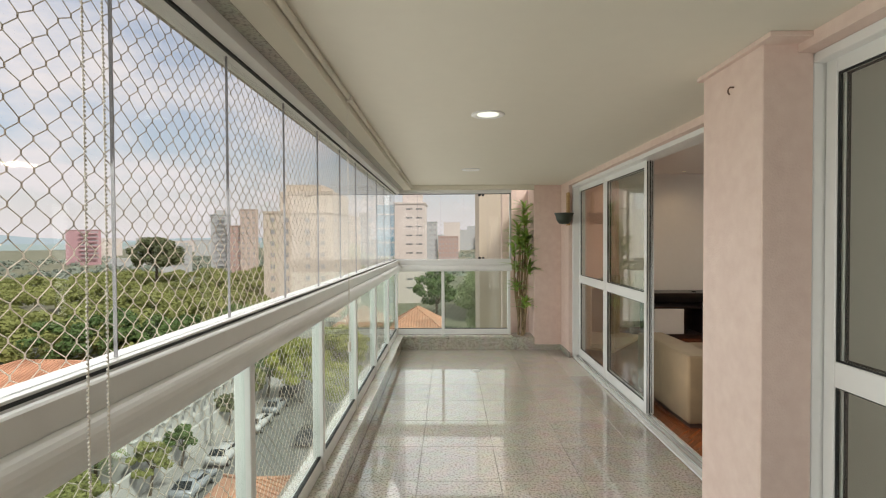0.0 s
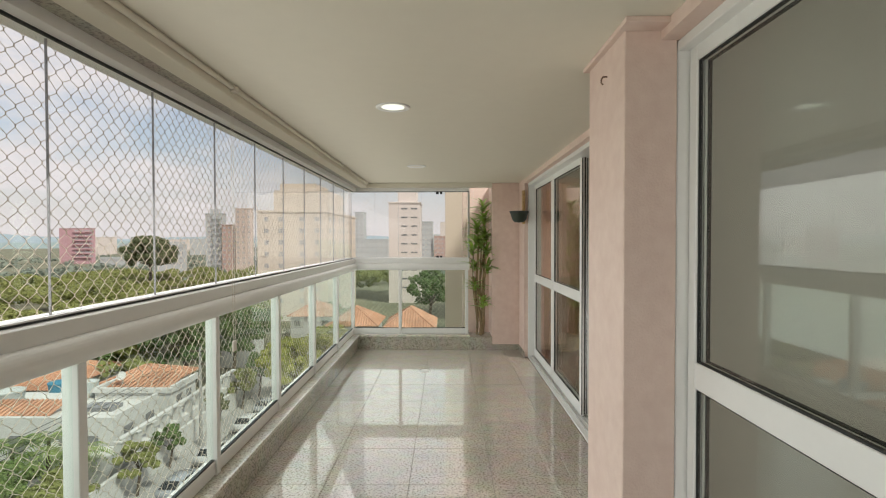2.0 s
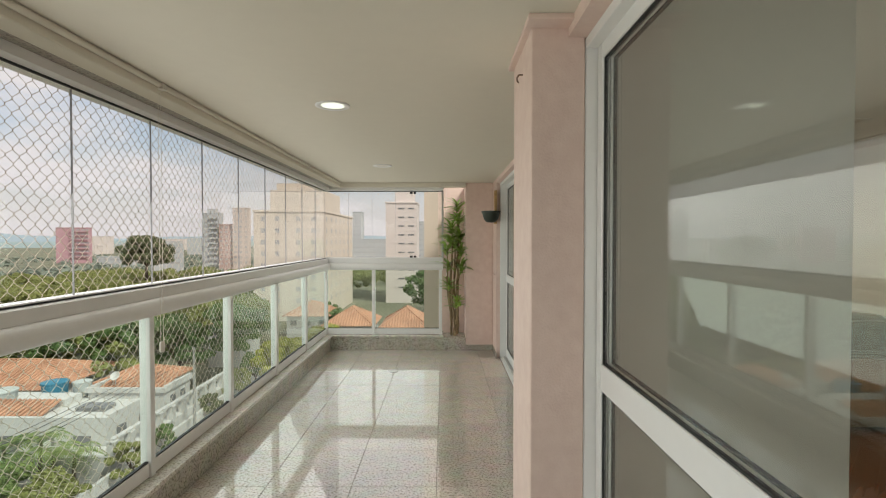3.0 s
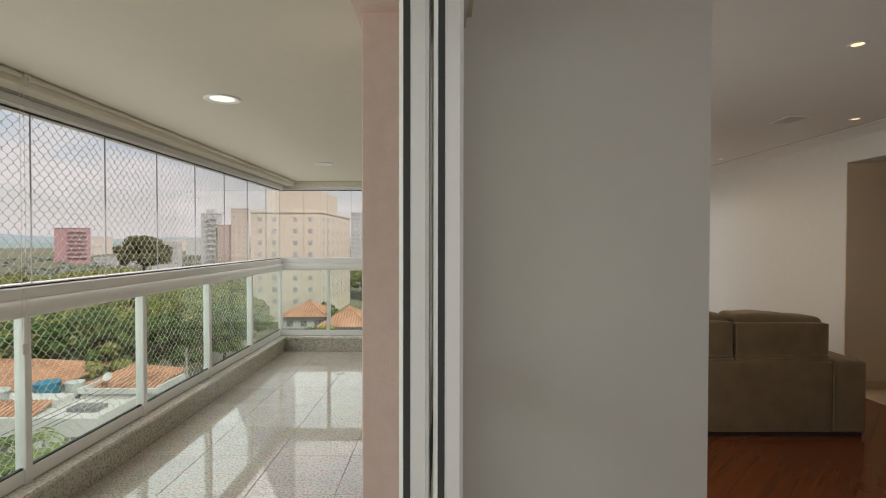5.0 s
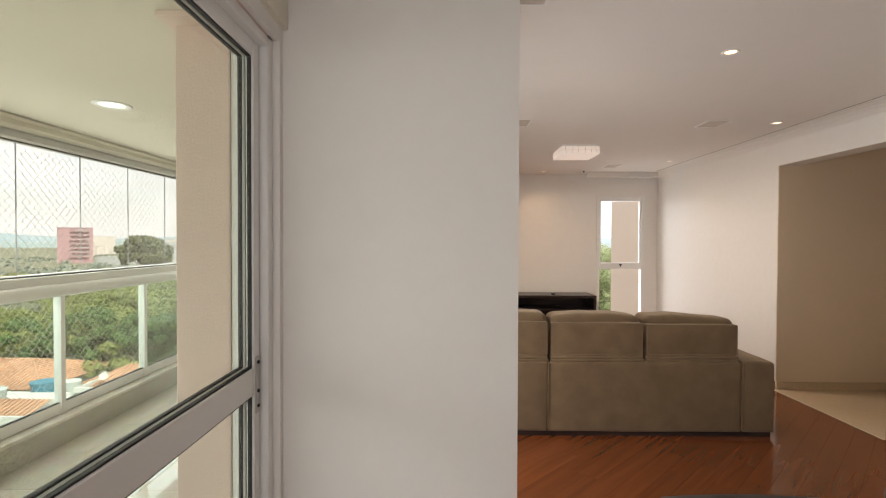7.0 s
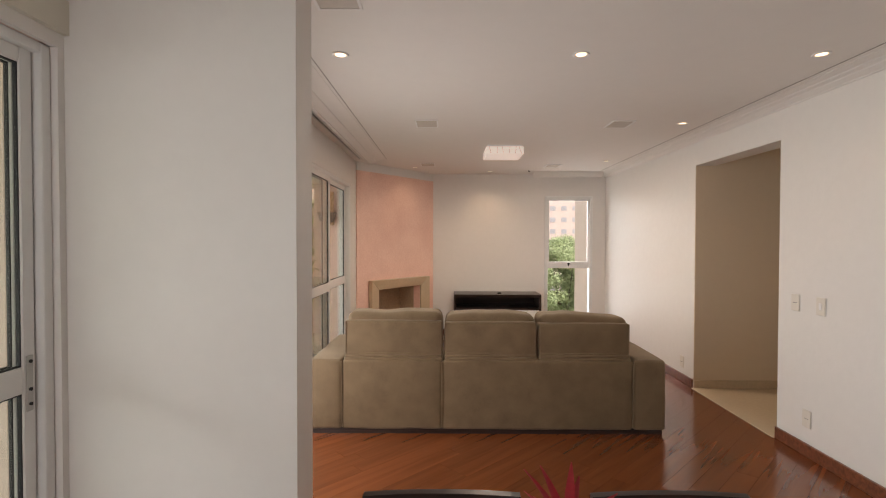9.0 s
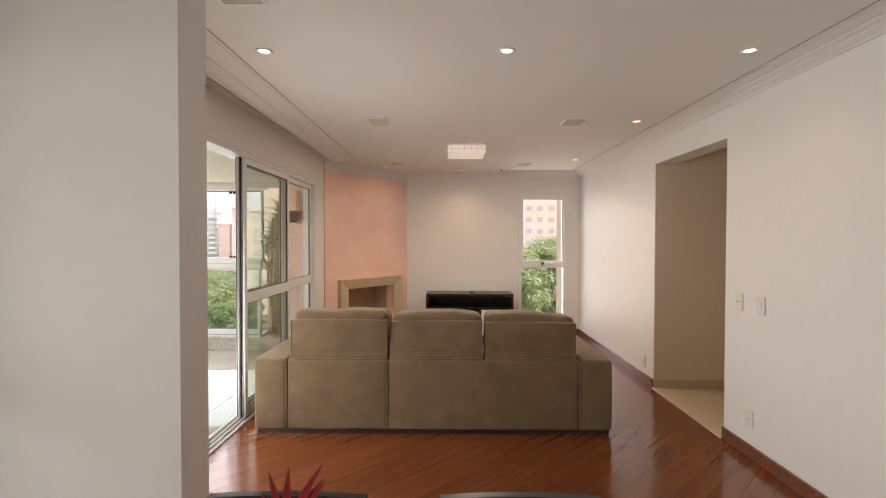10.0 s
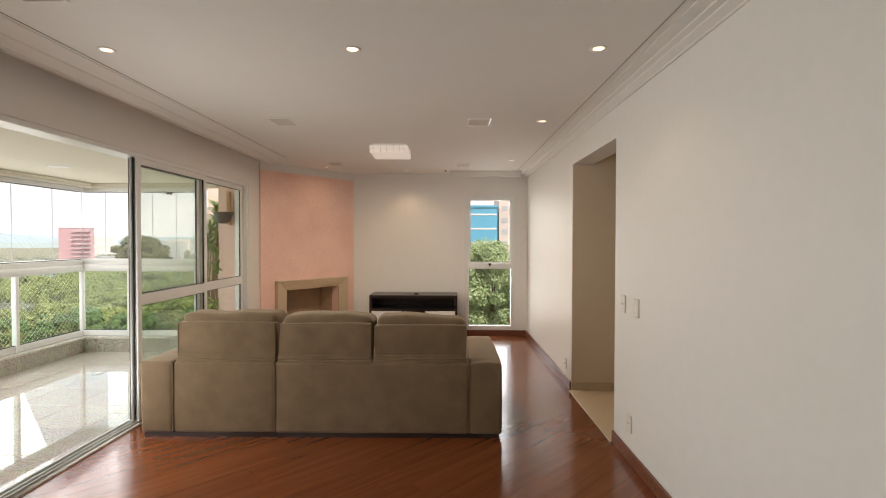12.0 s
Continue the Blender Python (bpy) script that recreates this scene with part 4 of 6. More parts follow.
# wall plates
def wall_plate(y, z, kind):
    p = thing("light_switch" if kind == "switch" else "socket", (RX, y, z), "ivory plastic light switch plate" if kind == "switch" else "ivory plastic power socket plate", "switch" if kind == "switch" else "socket", "wall plates")
    w, h = 0.038, 0.058
    part("plate", boxes((RX - 0.010, RX - 0.0005, y - w, y + w, z - h, z + h), bevel=0.003), M_PLASTIC, p)
    if kind == "switch":
        part("rocker", boxes((RX - 0.014, RX - 0.010, y - 0.012, y + 0.012, z - 0.022, z + 0.022), bevel=0.002), M_WHITE, p)
    else:
        for dy in (-0.014, 0.0, 0.014):
            bm = bmesh.new()
            tube(bm, (RX - 0.0115, y + dy, z), (RX - 0.009, y + dy, z), 0.003, sides=8)
            part("pin_hole", bm, M_BLACK, p)
    return p


wall_plate(3.61, 1.016, "socketless")
wall_plate(3.38, 1.017, "switch")
wall_plate(3.49, 0.25, "socket")
wall_plate(5.22, 0.205, "socket")

# ceiling speakers and vents
M_GRILLE = material("grille_cloth", (0.62, 0.57, 0.51), 0.8, vary=0.05, bump=0.4, bump_scale=400)
for x, y in ((2.89, 4.44), (4.55, 4.46), (2.81, 6.72), (4.486, 6.82), (2.60, 2.23)):
    g = thing("ceiling_speaker", (x, y, IC), "square flush ceiling speaker with a pale frame", "ceiling speaker", "ceiling speakers")
    a, b = 0.097, 0.13
    part("frame", boxes((x - a, x - a + 0.012, y - b, y + b, IC - 0.007, IC), (x + a - 0.012, x + a, y - b, y + b, IC - 0.007, IC), (x - a + 0.012, x + a - 0.012, y - b, y - b + 0.012, IC - 0.007, IC), (x - a + 0.012, x + a - 0.012, y + b - 0.012, y + b, IC - 0.007, IC)), M_WHITE, g)
    part("grille", boxes((x - a + 0.012, x + a - 0.012, y - b + 0.012, y + b - 0.012, IC - 0.004, IC)), M_GRILLE, g, "fine pale grille")
WARM = (1.0, 0.70, 0.42)
for x, y in ((2.485, 2.882), (3.785, 2.882), (5.074, 2.882), (5.077, 4.43), (5.078, 6.42), (2.62, 6.98), (3.693, 7.36)):
    downlight(x, y, IC, 0.046, M_LAMP_WARM, 4.0 if y > 7.2 else 1.5, WARM, "small round recessed downlight with a warm lamp", "living room downlights")
sm = thing("smoke_sensor", (4.25, 7.30, IC), "tiny dark sensor on the ceiling", "sensor")
bm = bmesh.new()
lathe(bm, [(0.012, 0.0), (0.012, -0.012), (0.002, -0.02)], 10, Matrix.Translation((4.25, 7.30, IC)))
part("body", bm, M_BLACK, sm)

# square ceiling lamp
fx = thing("ceiling_lamp", (3.70, 5.10, IC), "square flush ceiling lamp of pleated white glass", "ceiling lamp")
M_SHADE = glow("lit_glass", (1.0, 0.88, 0.78), 0.16)
FX0, FX1, FYa, FYb = 3.475, 3.87, 5.36, 5.78
part("base_plate", boxes((FX0 + 0.02, FX1 - 0.02, FYa + 0.02, FYb - 0.02, IC - 0.02, IC)), M_WHITE, fx)
shade = part("shade", boxes((FX0, FX1, FYa, FYb, IC - 0.098, IC - 0.02), bevel=0.006), M_SHADE, fx, "glowing pleated glass shade")
# brown rods draw the pleats, their crease shadow put into the colour
M_FOLD_SHADOW = material("fold_shadow_line", (0.40, 0.33, 0.27), 0.5)
rnd = random.Random(3)
for i in range(6):
    bm = bmesh.new()
    u = FX0 + 0.05 + 0.064 * i
    tube(bm, (u, FYa - 0.001, IC - 0.092), (u + rnd.uniform(-0.03, 0.03), FYa - 0.001, IC - 0.025), 0.0016, sides=5)
    part("fold", bm, M_FOLD_SHADOW, shade, "thin brown lines painted as crease shadow")
part("trim", boxes((FX0 - 0.004, FX1 + 0.004, FYa - 0.004, FYb + 0.004, IC - 0.06, IC - 0.056)), M_WHITE, fx)
lp = new("lamp", bpy.data.lights.new("lamp", "AREA"))
lp.data.shape, lp.data.size, lp.data.size_y, lp.data.energy, lp.data.color = "RECTANGLE", 0.4, 0.4, 15.0, (1.0, 0.82, 0.62)
lp.matrix_world = look((3.67, 5.57, IC - 0.115), (3.67, 5.57, 0))


# dining place: table, chairs, vase
def dining_chair(x, y):
    c = thing("dining_chair", (x, y, 0), "dark-stained wooden dining chair at the table", "chair", "dining chairs")
    w = 0.21
    bm = bmesh.new()
    for i in range(10):
        u0, u1 = -w + 2 * w * i / 10, -w + 2 * w * (i + 1) / 10
        f = lambda u: (y - 0.008 * (u / w) ** 2, 0.766 - 0.004 * (u / w) ** 2)
        (ya, za), (yb, zb) = f(u0), f(u1)
        vs = [bm.verts.new((x + u, yy + d, z)) for u, yy, zt in ((u0, ya, za), (u1, yb, zb)) for d, z in ((-0.012, zt), (0.012, zt), (0.012, 0.62), (-0.012, 0.62))]
        for q in ((0, 1, 5, 4), (1, 2, 6, 5), (2, 3, 7, 6), (3, 0, 4, 7)):
            bm.faces.new([vs[k] for k in q])
        if i == 0:
            bm.faces.new(vs[:4])
        if i == 9:
            bm.faces.new(vs[4:][::-1])
    bmesh.ops.remove_doubles(bm, verts=bm.verts, dist=1e-5)
    bmesh.ops.recalc_face_normals(bm, faces=bm.faces)
    part("back_rest", bm, M_DARKWOOD, c)
    part("seat", boxes((x - 0.21, x + 0.21, y - 0.44, y - 0.02, 0.42, 0.46), bevel=0.01, seg=2), M_DARKWOOD, c)
    for dx in (-0.19, 0.19):
        part("leg", boxes((x + dx - 0.016, x + dx + 0.016, y - 0.038, y - 0.012, 0, 0.66), bevel=0.003), M_DARKWOOD, c)
        part("leg", boxes((x + dx - 0.016, x + dx + 0.016, y - 0.43, y - 0.40, 0, 0.42), bevel=0.003), M_DARKWOOD, c)
    return c


dining_chair(3.05, 1.53)
dining_chair(3.66, 1.53)
tb = thing("dining_table", (3.35, 0.95, 0), "dark wooden dining table with a vase on it", "table")
part("tabletop", boxes((2.55, 4.2, 0.62, 1.28, 0.705, 0.74), bevel=0.004), M_DARKWOOD, tb)
for x in (2.62, 4.13):
    for y in (0.69, 1.21):
        part("leg", boxes((x - 0.03, x + 0.03, y - 0.03, y + 0.03, 0, 0.705), bevel=0.004), M_DARKWOOD, tb)
va = thing("flower_vase", (3.24, 0.93, 0.74), "slim vase with pointed red flower petals on the table", "vase")
part("vessel", lathe(bmesh.new(), [(0.002, 0.0), (0.035, 0.0), (0.045, 0.06), (0.03, 0.18), (0.02, 0.26), (0.024, 0.275), (0.018, 0.265), (0.002, 0.25)], 20, Matrix.Translation((3.24, 0.93, 0.74))), M_BLACK, va, smooth=True)
bm = bmesh.new()
rnd = random.Random(5)
for k in range(30):
    strap_leaf(bm, (3.24, 0.93, 1.0), rnd.uniform(0, 6.28), rnd.uniform(0.5, 1.3), rnd.uniform(0.09, 0.13), rnd.uniform(0.007, 0.012), 0.3)
part("petals", bm, material("red_petal", (0.30, 0.008, 0.016), 0.5, vary=0.25, scale=30), va, "deep red pointed petals", smooth=True)


# ---- outside ----
GZ = -18.0
M_GROUND = material("park_ground", (0.10, 0.12, 0.06), 0.95, vary=0.4, scale=0.2, hue=(0.16, 0.15, 0.10))
M_ASPHALT = material("asphalt", (0.15, 0.15, 0.14), 0.9, vary=0.2, scale=0.8)
M_PAVE = material("concrete_pavement", (0.30, 0.29, 0.27), 0.9, vary=0.15, scale=1.0)
M_PLASTER = material("white_plaster", (0.52, 0.51, 0.485), 0.8, vary=0.10, scale=0.7)
M_BEIGE = material("beige_plaster", (0.58, 0.49, 0.39), 0.85, vary=0.06, scale=0.4)
M_ROOF = material("terracotta_tiles", (0.36, 0.165, 0.095), 0.85, vary=0.35, scale=1.5, hue=(0.46, 0.25, 0.155), bump=0.8, bump_scale=4, stretch=(1, 1, 3))
M_CREAM_T = material("cream_tower_render", (0.64, 0.54, 0.45), 0.85, vary=0.03, scale=0.1)
# distance haze is mixed into the paled tower colours below
M_PALE_T = material("pale_tower_render", (0.64, 0.56, 0.52), 0.85, vary=0.03, scale=0.1)
M_TAN_T = material("tan_tower_render", (0.55, 0.43, 0.37), 0.85, vary=0.05, scale=0.1)
M_BRICK_T = material("red_brown_tower_render", (0.46, 0.31, 0.27), 0.85, vary=0.05, scale=0.1)
M_PINK_T = material("haze_paled_pink_cladding", (0.48, 0.28, 0.30), 0.8, vary=0.12, scale=0.15)
M_GREY_T = material("haze_paled_grey_render", (0.46, 0.46, 0.46), 0.85, vary=0.05, scale=0.1)
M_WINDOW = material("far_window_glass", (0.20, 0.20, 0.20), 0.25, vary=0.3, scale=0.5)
# window glass lightened to paint haze over far facades
M_WINDOW_PALE = material("haze_paled_window_glass", (0.36, 0.34, 0.34), 0.35, vary=0.15, scale=0.5)
M_BLUEGLASS = material("blue_curtain_wall", (0.10, 0.30, 0.42), 0.2, vary=0.15, scale=0.3)
M_BARK = material("bark", (0.10, 0.075, 0.05), 0.95, vary=0.3, scale=3)


def leaf_material(name, a, b, through_light=0.25):
    m = bpy.data.materials.new(name)
    m.use_nodes = True
    n, l = m.node_tree.nodes, m.node_tree.links
    p = n["Principled BSDF"]
    p.inputs["Roughness"].default_value = 0.7
    p.inputs["Specular IOR Level"].default_value = 0.2
    geo = n.new("ShaderNodeNewGeometry")
    t = n.new("ShaderNodeTexNoise")
    t.inputs["Scale"].default_value, t.inputs["Detail"].default_value = 0.12, 3
    l.new(geo.outputs["Position"], t.inputs["Vector"])
    ad = n.new("ShaderNodeMath")
    ad.operation = "MULTIPLY_ADD"
    ad.inputs[1].default_value = 0.45
    l.new(geo.outputs["Random Per Island"], ad.inputs[0])
    sb = n.new("ShaderNodeMath")
    sb.operation = "SUBTRACT"
    sb.inputs[1].default_value = 0.22
    l.new(t.outputs["Fac"], sb.inputs[0])
    l.new(sb.outputs[0], ad.inputs[2])
    r = n.new("ShaderNodeValToRGB")
    r.color_ramp.elements[0].position, r.color_ramp.elements[1].position = 0.2, 0.8
    r.color_ramp.elements[0].color, r.color_ramp.elements[1].color = (*a, 1), (*b, 1)
    l.new(ad.outputs[0], r.inputs["Fac"])
    l.new(r.outputs["Color"], p.inputs["Base Color"])
    tl, mx = n.new("ShaderNodeBsdfTranslucent"), n.new("ShaderNodeMixShader")
    mx.inputs["Fac"].default_value = through_light
    l.new(r.outputs["Color"], tl.inputs["Color"])
    l.new(p.outputs["BSDF"], mx.inputs[1])
    l.new(tl.outputs["BSDF"], mx.inputs[2])
    l.new(mx.outputs["Shader"], n["Material Output"].inputs["Surface"])
    return m


M_GREEN = leaf_material("park_leaves", (0.19, 0.21, 0.062), (0.31, 0.325, 0.115), 0.32)
M_DEEP = leaf_material("deep_green_leaves", (0.06, 0.11, 0.035), (0.17, 0.24, 0.08))
M_YELLOW = leaf_material("yellow_green_leaves", (0.20, 0.23, 0.035), (0.46, 0.45, 0.08))
M_OLIVE = leaf_material("dark_olive_leaves", (0.09, 0.11, 0.05), (0.19, 0.20, 0.10))
# leaves paled to put the hazy glare beyond the window into colour
M_LIGHT = leaf_material("pale_green_leaves", (0.28, 0.34, 0.17), (0.45, 0.50, 0.27), 0.45)
# paled and greyed so that the far leaves carry the distance haze
M_HAZEWOOD = leaf_material("haze_tinted_leaves", (0.17, 0.205, 0.17), (0.25, 0.28, 0.22))
M_PALM = leaf_material("palm_leaves", (0.10, 0.16, 0.05), (0.27, 0.33, 0.11))


def leaf_cloud(rs, centres, radii, per, size, flat=0.7):
    """Leaf quads in clumps round centres; returns vertex rows, four to a quad."""
    out = []
    for c, r in zip(centres, radii):
        d = rs.normal(size=(per, 3))
        d /= np.linalg.norm(d, axis=1)[:, None]
        q = c + d * (r * rs.uniform(0.55, 1.0, (per, 1))) * np.array([1, 1, flat])
        n = d + rs.normal(0, 0.5, (per, 3)) + np.array([0, 0, 0.4])
        n /= np.linalg.norm(n, axis=1)[:, None]
        u = np.cross(n, rs.normal(size=(per, 3)))
        u /= np.linalg.norm(u, axis=1)[:, None] + 1e-9
        v = np.cross(n, u)
        s = size * rs.uniform(0.6, 1.4, (per, 1))
        out.append(np.stack([q - u * s - v * s * 0.5, q + u * s * 0.2 - v * s * 0.8, q + u * s + v * s * 0.4, q - u * s * 0.3 + v * s * 0.8], 1).reshape(-1, 3))
    return np.concatenate(out)


def quad_mesh(name, verts, m):
    me = bpy.data.meshes.new(name)
    k = len(verts) // 4
    me.vertices.add(len(verts))
    me.vertices.foreach_set("co", verts.astype(np.float32).ravel())
    me.loops.add(4 * k)
    me.loops.foreach_set("vertex_index", np.arange(4 * k, dtype=np.int32))
    me.polygons.add(k)
    me.polygons.foreach_set("loop_start", np.arange(0, 4 * k, 4, dtype=np.int32))
    me.update(calc_edges=True)
    me.materials.append(m)
    return me


def crown_points(rs, w, h, clumps):
    """Clump centres in an uneven, flattened crown."""
    cs, rr = [], []
    for _ in range(clumps):
        a, t = rs.uniform(0, 6.283), rs.uniform(0, 1) ** 0.6
        lift = rs.uniform(-0.55, 1.0)
        k = math.sqrt(max(0.05, 1 - lift * lift * 0.9))
        cs.append(np.array([w * t * k * math.cos(a), w * t * k * math.sin(a), h * lift]))
        rr.append(w * rs.uniform(0.16, 0.32))
    return cs, rr


def tree(x, y, top, w, h, leaves, label, seed, clumps=34, per=110, size=0.24, base=GZ):
    rs = np.random.RandomState(seed)
    tr = thing("tree", (x, y, base), label, "tree", "trees outside")
    mid = top - h
    bm = bmesh.new()
    tube(bm, (x, y, base), (x + 0.3, y, mid - h * 0.4), w * 0.07, w * 0.045, 8)
    cs, rr = crown_points(rs, w * 0.82, h * 0.85, clumps)
    for c in cs[:9]:
        tube(bm, (x + 0.2, y, mid - h * 0.6), (x + c[0] * 0.8, y + c[1] * 0.8, mid + c[2] * 0.8), w * 0.03, w * 0.008, 5)
    part("trunk", bm, M_BARK, tr, "brown trunk with limbs")
    v = leaf_cloud(rs, cs, rr, per, size) + np.array([x, y, mid])
    ob = new("crown", quad_mesh("crown", v, leaves))
    ob.parent = tr
    ob.matrix_parent_inverse = tr.matrix_basis.inverted()
    return tr


# ground, street, pavements
bm = bmesh.new()
bmesh.ops.create_circle(bm, cap_ends=True, segments=64, radius=4200, matrix=Matrix.Translation((0, 0, GZ - 0.02)))
structure("ground", bm, M_GROUND, "green and brown park and garden ground", "ground")
structure("road", boxes((-21.0, -12.4, -40, 108, GZ - 0.3, GZ + 0.012)), M_ASPHALT, "worn grey asphalt street", "road")
structure("pavement", boxes((-23.6, -21.0, -40, 108, GZ - 0.3, GZ + 0.15), (-12.4, -9.8, -40, 108, GZ - 0.3, GZ + 0.15)), M_PAVE, "concrete pavement beside the street", "pavement")

# far hills; the city haze is painted on as colour and glow
rs = np.random.RandomState(12)
M_HILL = bpy.data.materials.new("haze_glow_hills")
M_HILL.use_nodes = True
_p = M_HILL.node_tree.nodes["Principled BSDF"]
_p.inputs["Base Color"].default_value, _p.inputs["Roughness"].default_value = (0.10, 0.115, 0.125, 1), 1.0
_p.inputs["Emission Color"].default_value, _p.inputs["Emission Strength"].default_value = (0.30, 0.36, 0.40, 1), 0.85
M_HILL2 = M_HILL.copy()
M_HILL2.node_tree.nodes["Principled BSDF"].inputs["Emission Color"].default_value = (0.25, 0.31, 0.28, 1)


def ridge(name, radius, low, high, m, seed):
    bm = bmesh.new()
    prev = None
    for i in range(361):
        a = radians(i - 60)
        z = low + (high - low) * (0.5 + 0.5 * noise.noise(Vector((math.cos(a) * 9 + seed, math.sin(a) * 9, 0)))) + 6 * noise.noise(Vector((math.cos(a) * 70, math.sin(a) * 70, seed)))
        c = (radius * math.cos(a), radius * math.sin(a))
        cur = [bm.verts.new((c[0], c[1], GZ - 5)), bm.verts.new((c[0] * 1.02, c[1] * 1.02, z))]
        if prev:
            bm.faces.new((prev[0], cur[0], cur[1], prev[1]))
        prev = cur
    return structure(name, bm, m, "blue hills on the horizon, haze painted on as glow", "backdrop")


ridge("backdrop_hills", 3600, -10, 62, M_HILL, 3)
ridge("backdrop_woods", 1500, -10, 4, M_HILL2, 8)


# buildings
def building(name, x0, x1, y0, y1, top, wall_mat, label, cols=0, floors=0, win=(1.4, 1.2), win_mat=None, side_cols=0, slit=None, roof=(), z0=GZ, balconies=False):
    b = thing(name, ((x0 + x1) / 2, (y0 + y1) / 2, z0), label, "building", "buildings outside")
    part("wall", boxes((x0, x1, y0, y1, z0, top)), wall_mat, b)
    part("roof", boxes((x0 - 0.2, x1 + 0.2, y0 - 0.2, y1 + 0.2, top, top + 0.5), *roof), wall_mat, b)
    wm = win_mat or M_WINDOW_PALE
    step = (top - z0 - 1.0) / max(1, floors)
    xs = slit if slit else [x0 + (x1 - x0) * (i + 0.5) / cols for i in range(cols)]
    fr = mesh("window", boxes((-win[0] / 2, win[0] / 2, -0.06, 0.1, -win[1] / 2, win[1] / 2)), wm) if floors else None
    sd = mesh("window", boxes((-0.1, 0.06, -win[0] / 2, win[0] / 2, -win[1] / 2, win[1] / 2)), wm) if floors else None
    lowest = -9.0
    for f in range(floors):
        z = top - 1.6 - f * step
        if z < z0 + 3 or z < lowest - 9:
            break
        for x in xs:
            piece("window", fr, b, Matrix.Translation((x, y0, z)))
        for i in range(side_cols):
            piece("window", sd, b, Matrix.Translation((x1, y0 + (y1 - y0) * (i + 0.5) / side_cols, z)))
        if balconies:
            part("balcony", boxes((x0 + (x1 - x0) * 0.42, x1 - 0.4, y0 - 1.2, y0, z - 1.5, z - 0.6)), wall_mat, b)
    return b


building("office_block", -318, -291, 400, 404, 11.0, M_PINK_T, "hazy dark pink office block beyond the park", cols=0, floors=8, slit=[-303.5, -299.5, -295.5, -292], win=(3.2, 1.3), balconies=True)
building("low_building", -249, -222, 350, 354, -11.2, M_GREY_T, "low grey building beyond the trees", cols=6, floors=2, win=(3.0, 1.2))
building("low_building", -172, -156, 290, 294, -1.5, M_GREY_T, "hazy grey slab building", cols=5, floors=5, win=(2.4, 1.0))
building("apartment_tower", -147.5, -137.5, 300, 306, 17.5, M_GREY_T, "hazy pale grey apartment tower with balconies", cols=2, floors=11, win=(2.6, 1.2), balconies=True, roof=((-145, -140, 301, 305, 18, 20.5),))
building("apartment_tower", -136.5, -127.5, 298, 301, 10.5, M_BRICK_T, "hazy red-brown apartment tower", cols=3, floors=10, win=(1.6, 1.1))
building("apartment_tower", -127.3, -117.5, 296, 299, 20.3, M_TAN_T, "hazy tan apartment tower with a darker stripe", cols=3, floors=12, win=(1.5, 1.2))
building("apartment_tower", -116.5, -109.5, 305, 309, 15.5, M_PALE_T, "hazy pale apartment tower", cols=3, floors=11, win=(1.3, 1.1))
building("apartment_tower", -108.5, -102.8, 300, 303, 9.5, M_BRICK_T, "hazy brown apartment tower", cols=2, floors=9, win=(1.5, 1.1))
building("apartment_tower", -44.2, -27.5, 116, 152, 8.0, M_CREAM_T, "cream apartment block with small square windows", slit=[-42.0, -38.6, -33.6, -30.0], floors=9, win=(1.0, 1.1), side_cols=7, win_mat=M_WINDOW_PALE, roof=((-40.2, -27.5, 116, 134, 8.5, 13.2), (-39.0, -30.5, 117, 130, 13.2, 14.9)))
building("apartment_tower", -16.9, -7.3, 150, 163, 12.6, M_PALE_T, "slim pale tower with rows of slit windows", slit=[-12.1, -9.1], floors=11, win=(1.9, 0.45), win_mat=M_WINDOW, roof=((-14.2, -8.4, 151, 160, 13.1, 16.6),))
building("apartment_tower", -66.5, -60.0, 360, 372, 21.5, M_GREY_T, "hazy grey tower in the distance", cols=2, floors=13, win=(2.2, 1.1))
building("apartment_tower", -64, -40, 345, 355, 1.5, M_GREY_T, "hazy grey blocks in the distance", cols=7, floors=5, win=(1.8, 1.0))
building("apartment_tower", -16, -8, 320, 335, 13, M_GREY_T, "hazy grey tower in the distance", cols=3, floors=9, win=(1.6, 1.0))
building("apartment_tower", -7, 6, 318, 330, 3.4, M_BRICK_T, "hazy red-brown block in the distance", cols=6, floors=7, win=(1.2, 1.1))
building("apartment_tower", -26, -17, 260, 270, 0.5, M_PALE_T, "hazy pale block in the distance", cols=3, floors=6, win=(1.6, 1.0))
building("apartment_tower", 16.5, 38, 118, 132, 13.5, M_TAN_T, "tan apartment tower behind the trees", cols=8, floors=11, win=(1.3, 1.1), win_mat=M_WINDOW_PALE, roof=((22, 30, 120, 128, 14, 16),))
building("office_tower", 8.0, 15.5, 112, 124, 9.0, M_BLUEGLASS, "blue glass office tower behind the trees", cols=1, floors=8, win=(7.2, 0.35), win_mat=M_PALE_T)
rs = np.random.RandomState(31)
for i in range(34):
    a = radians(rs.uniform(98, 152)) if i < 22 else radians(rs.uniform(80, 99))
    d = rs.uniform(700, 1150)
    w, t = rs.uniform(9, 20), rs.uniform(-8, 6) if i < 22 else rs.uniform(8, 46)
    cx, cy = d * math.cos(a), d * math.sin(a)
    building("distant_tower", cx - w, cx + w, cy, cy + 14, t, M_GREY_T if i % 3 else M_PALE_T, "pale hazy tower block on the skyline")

# neighbouring parts of the same house
structure("facade_wing_tan", boxes((0.735, 1.40, 8.3, 9.6, GZ, 6.0)), M_BEIGE, "beige rendered wing of the same building", "facade")
structure("facade_wing_window", boxes((5.82, 6.6, 7.9, 10.75, GZ, 6.0)), M_BEIGE, "beige rendered wing beside the window", "facade")


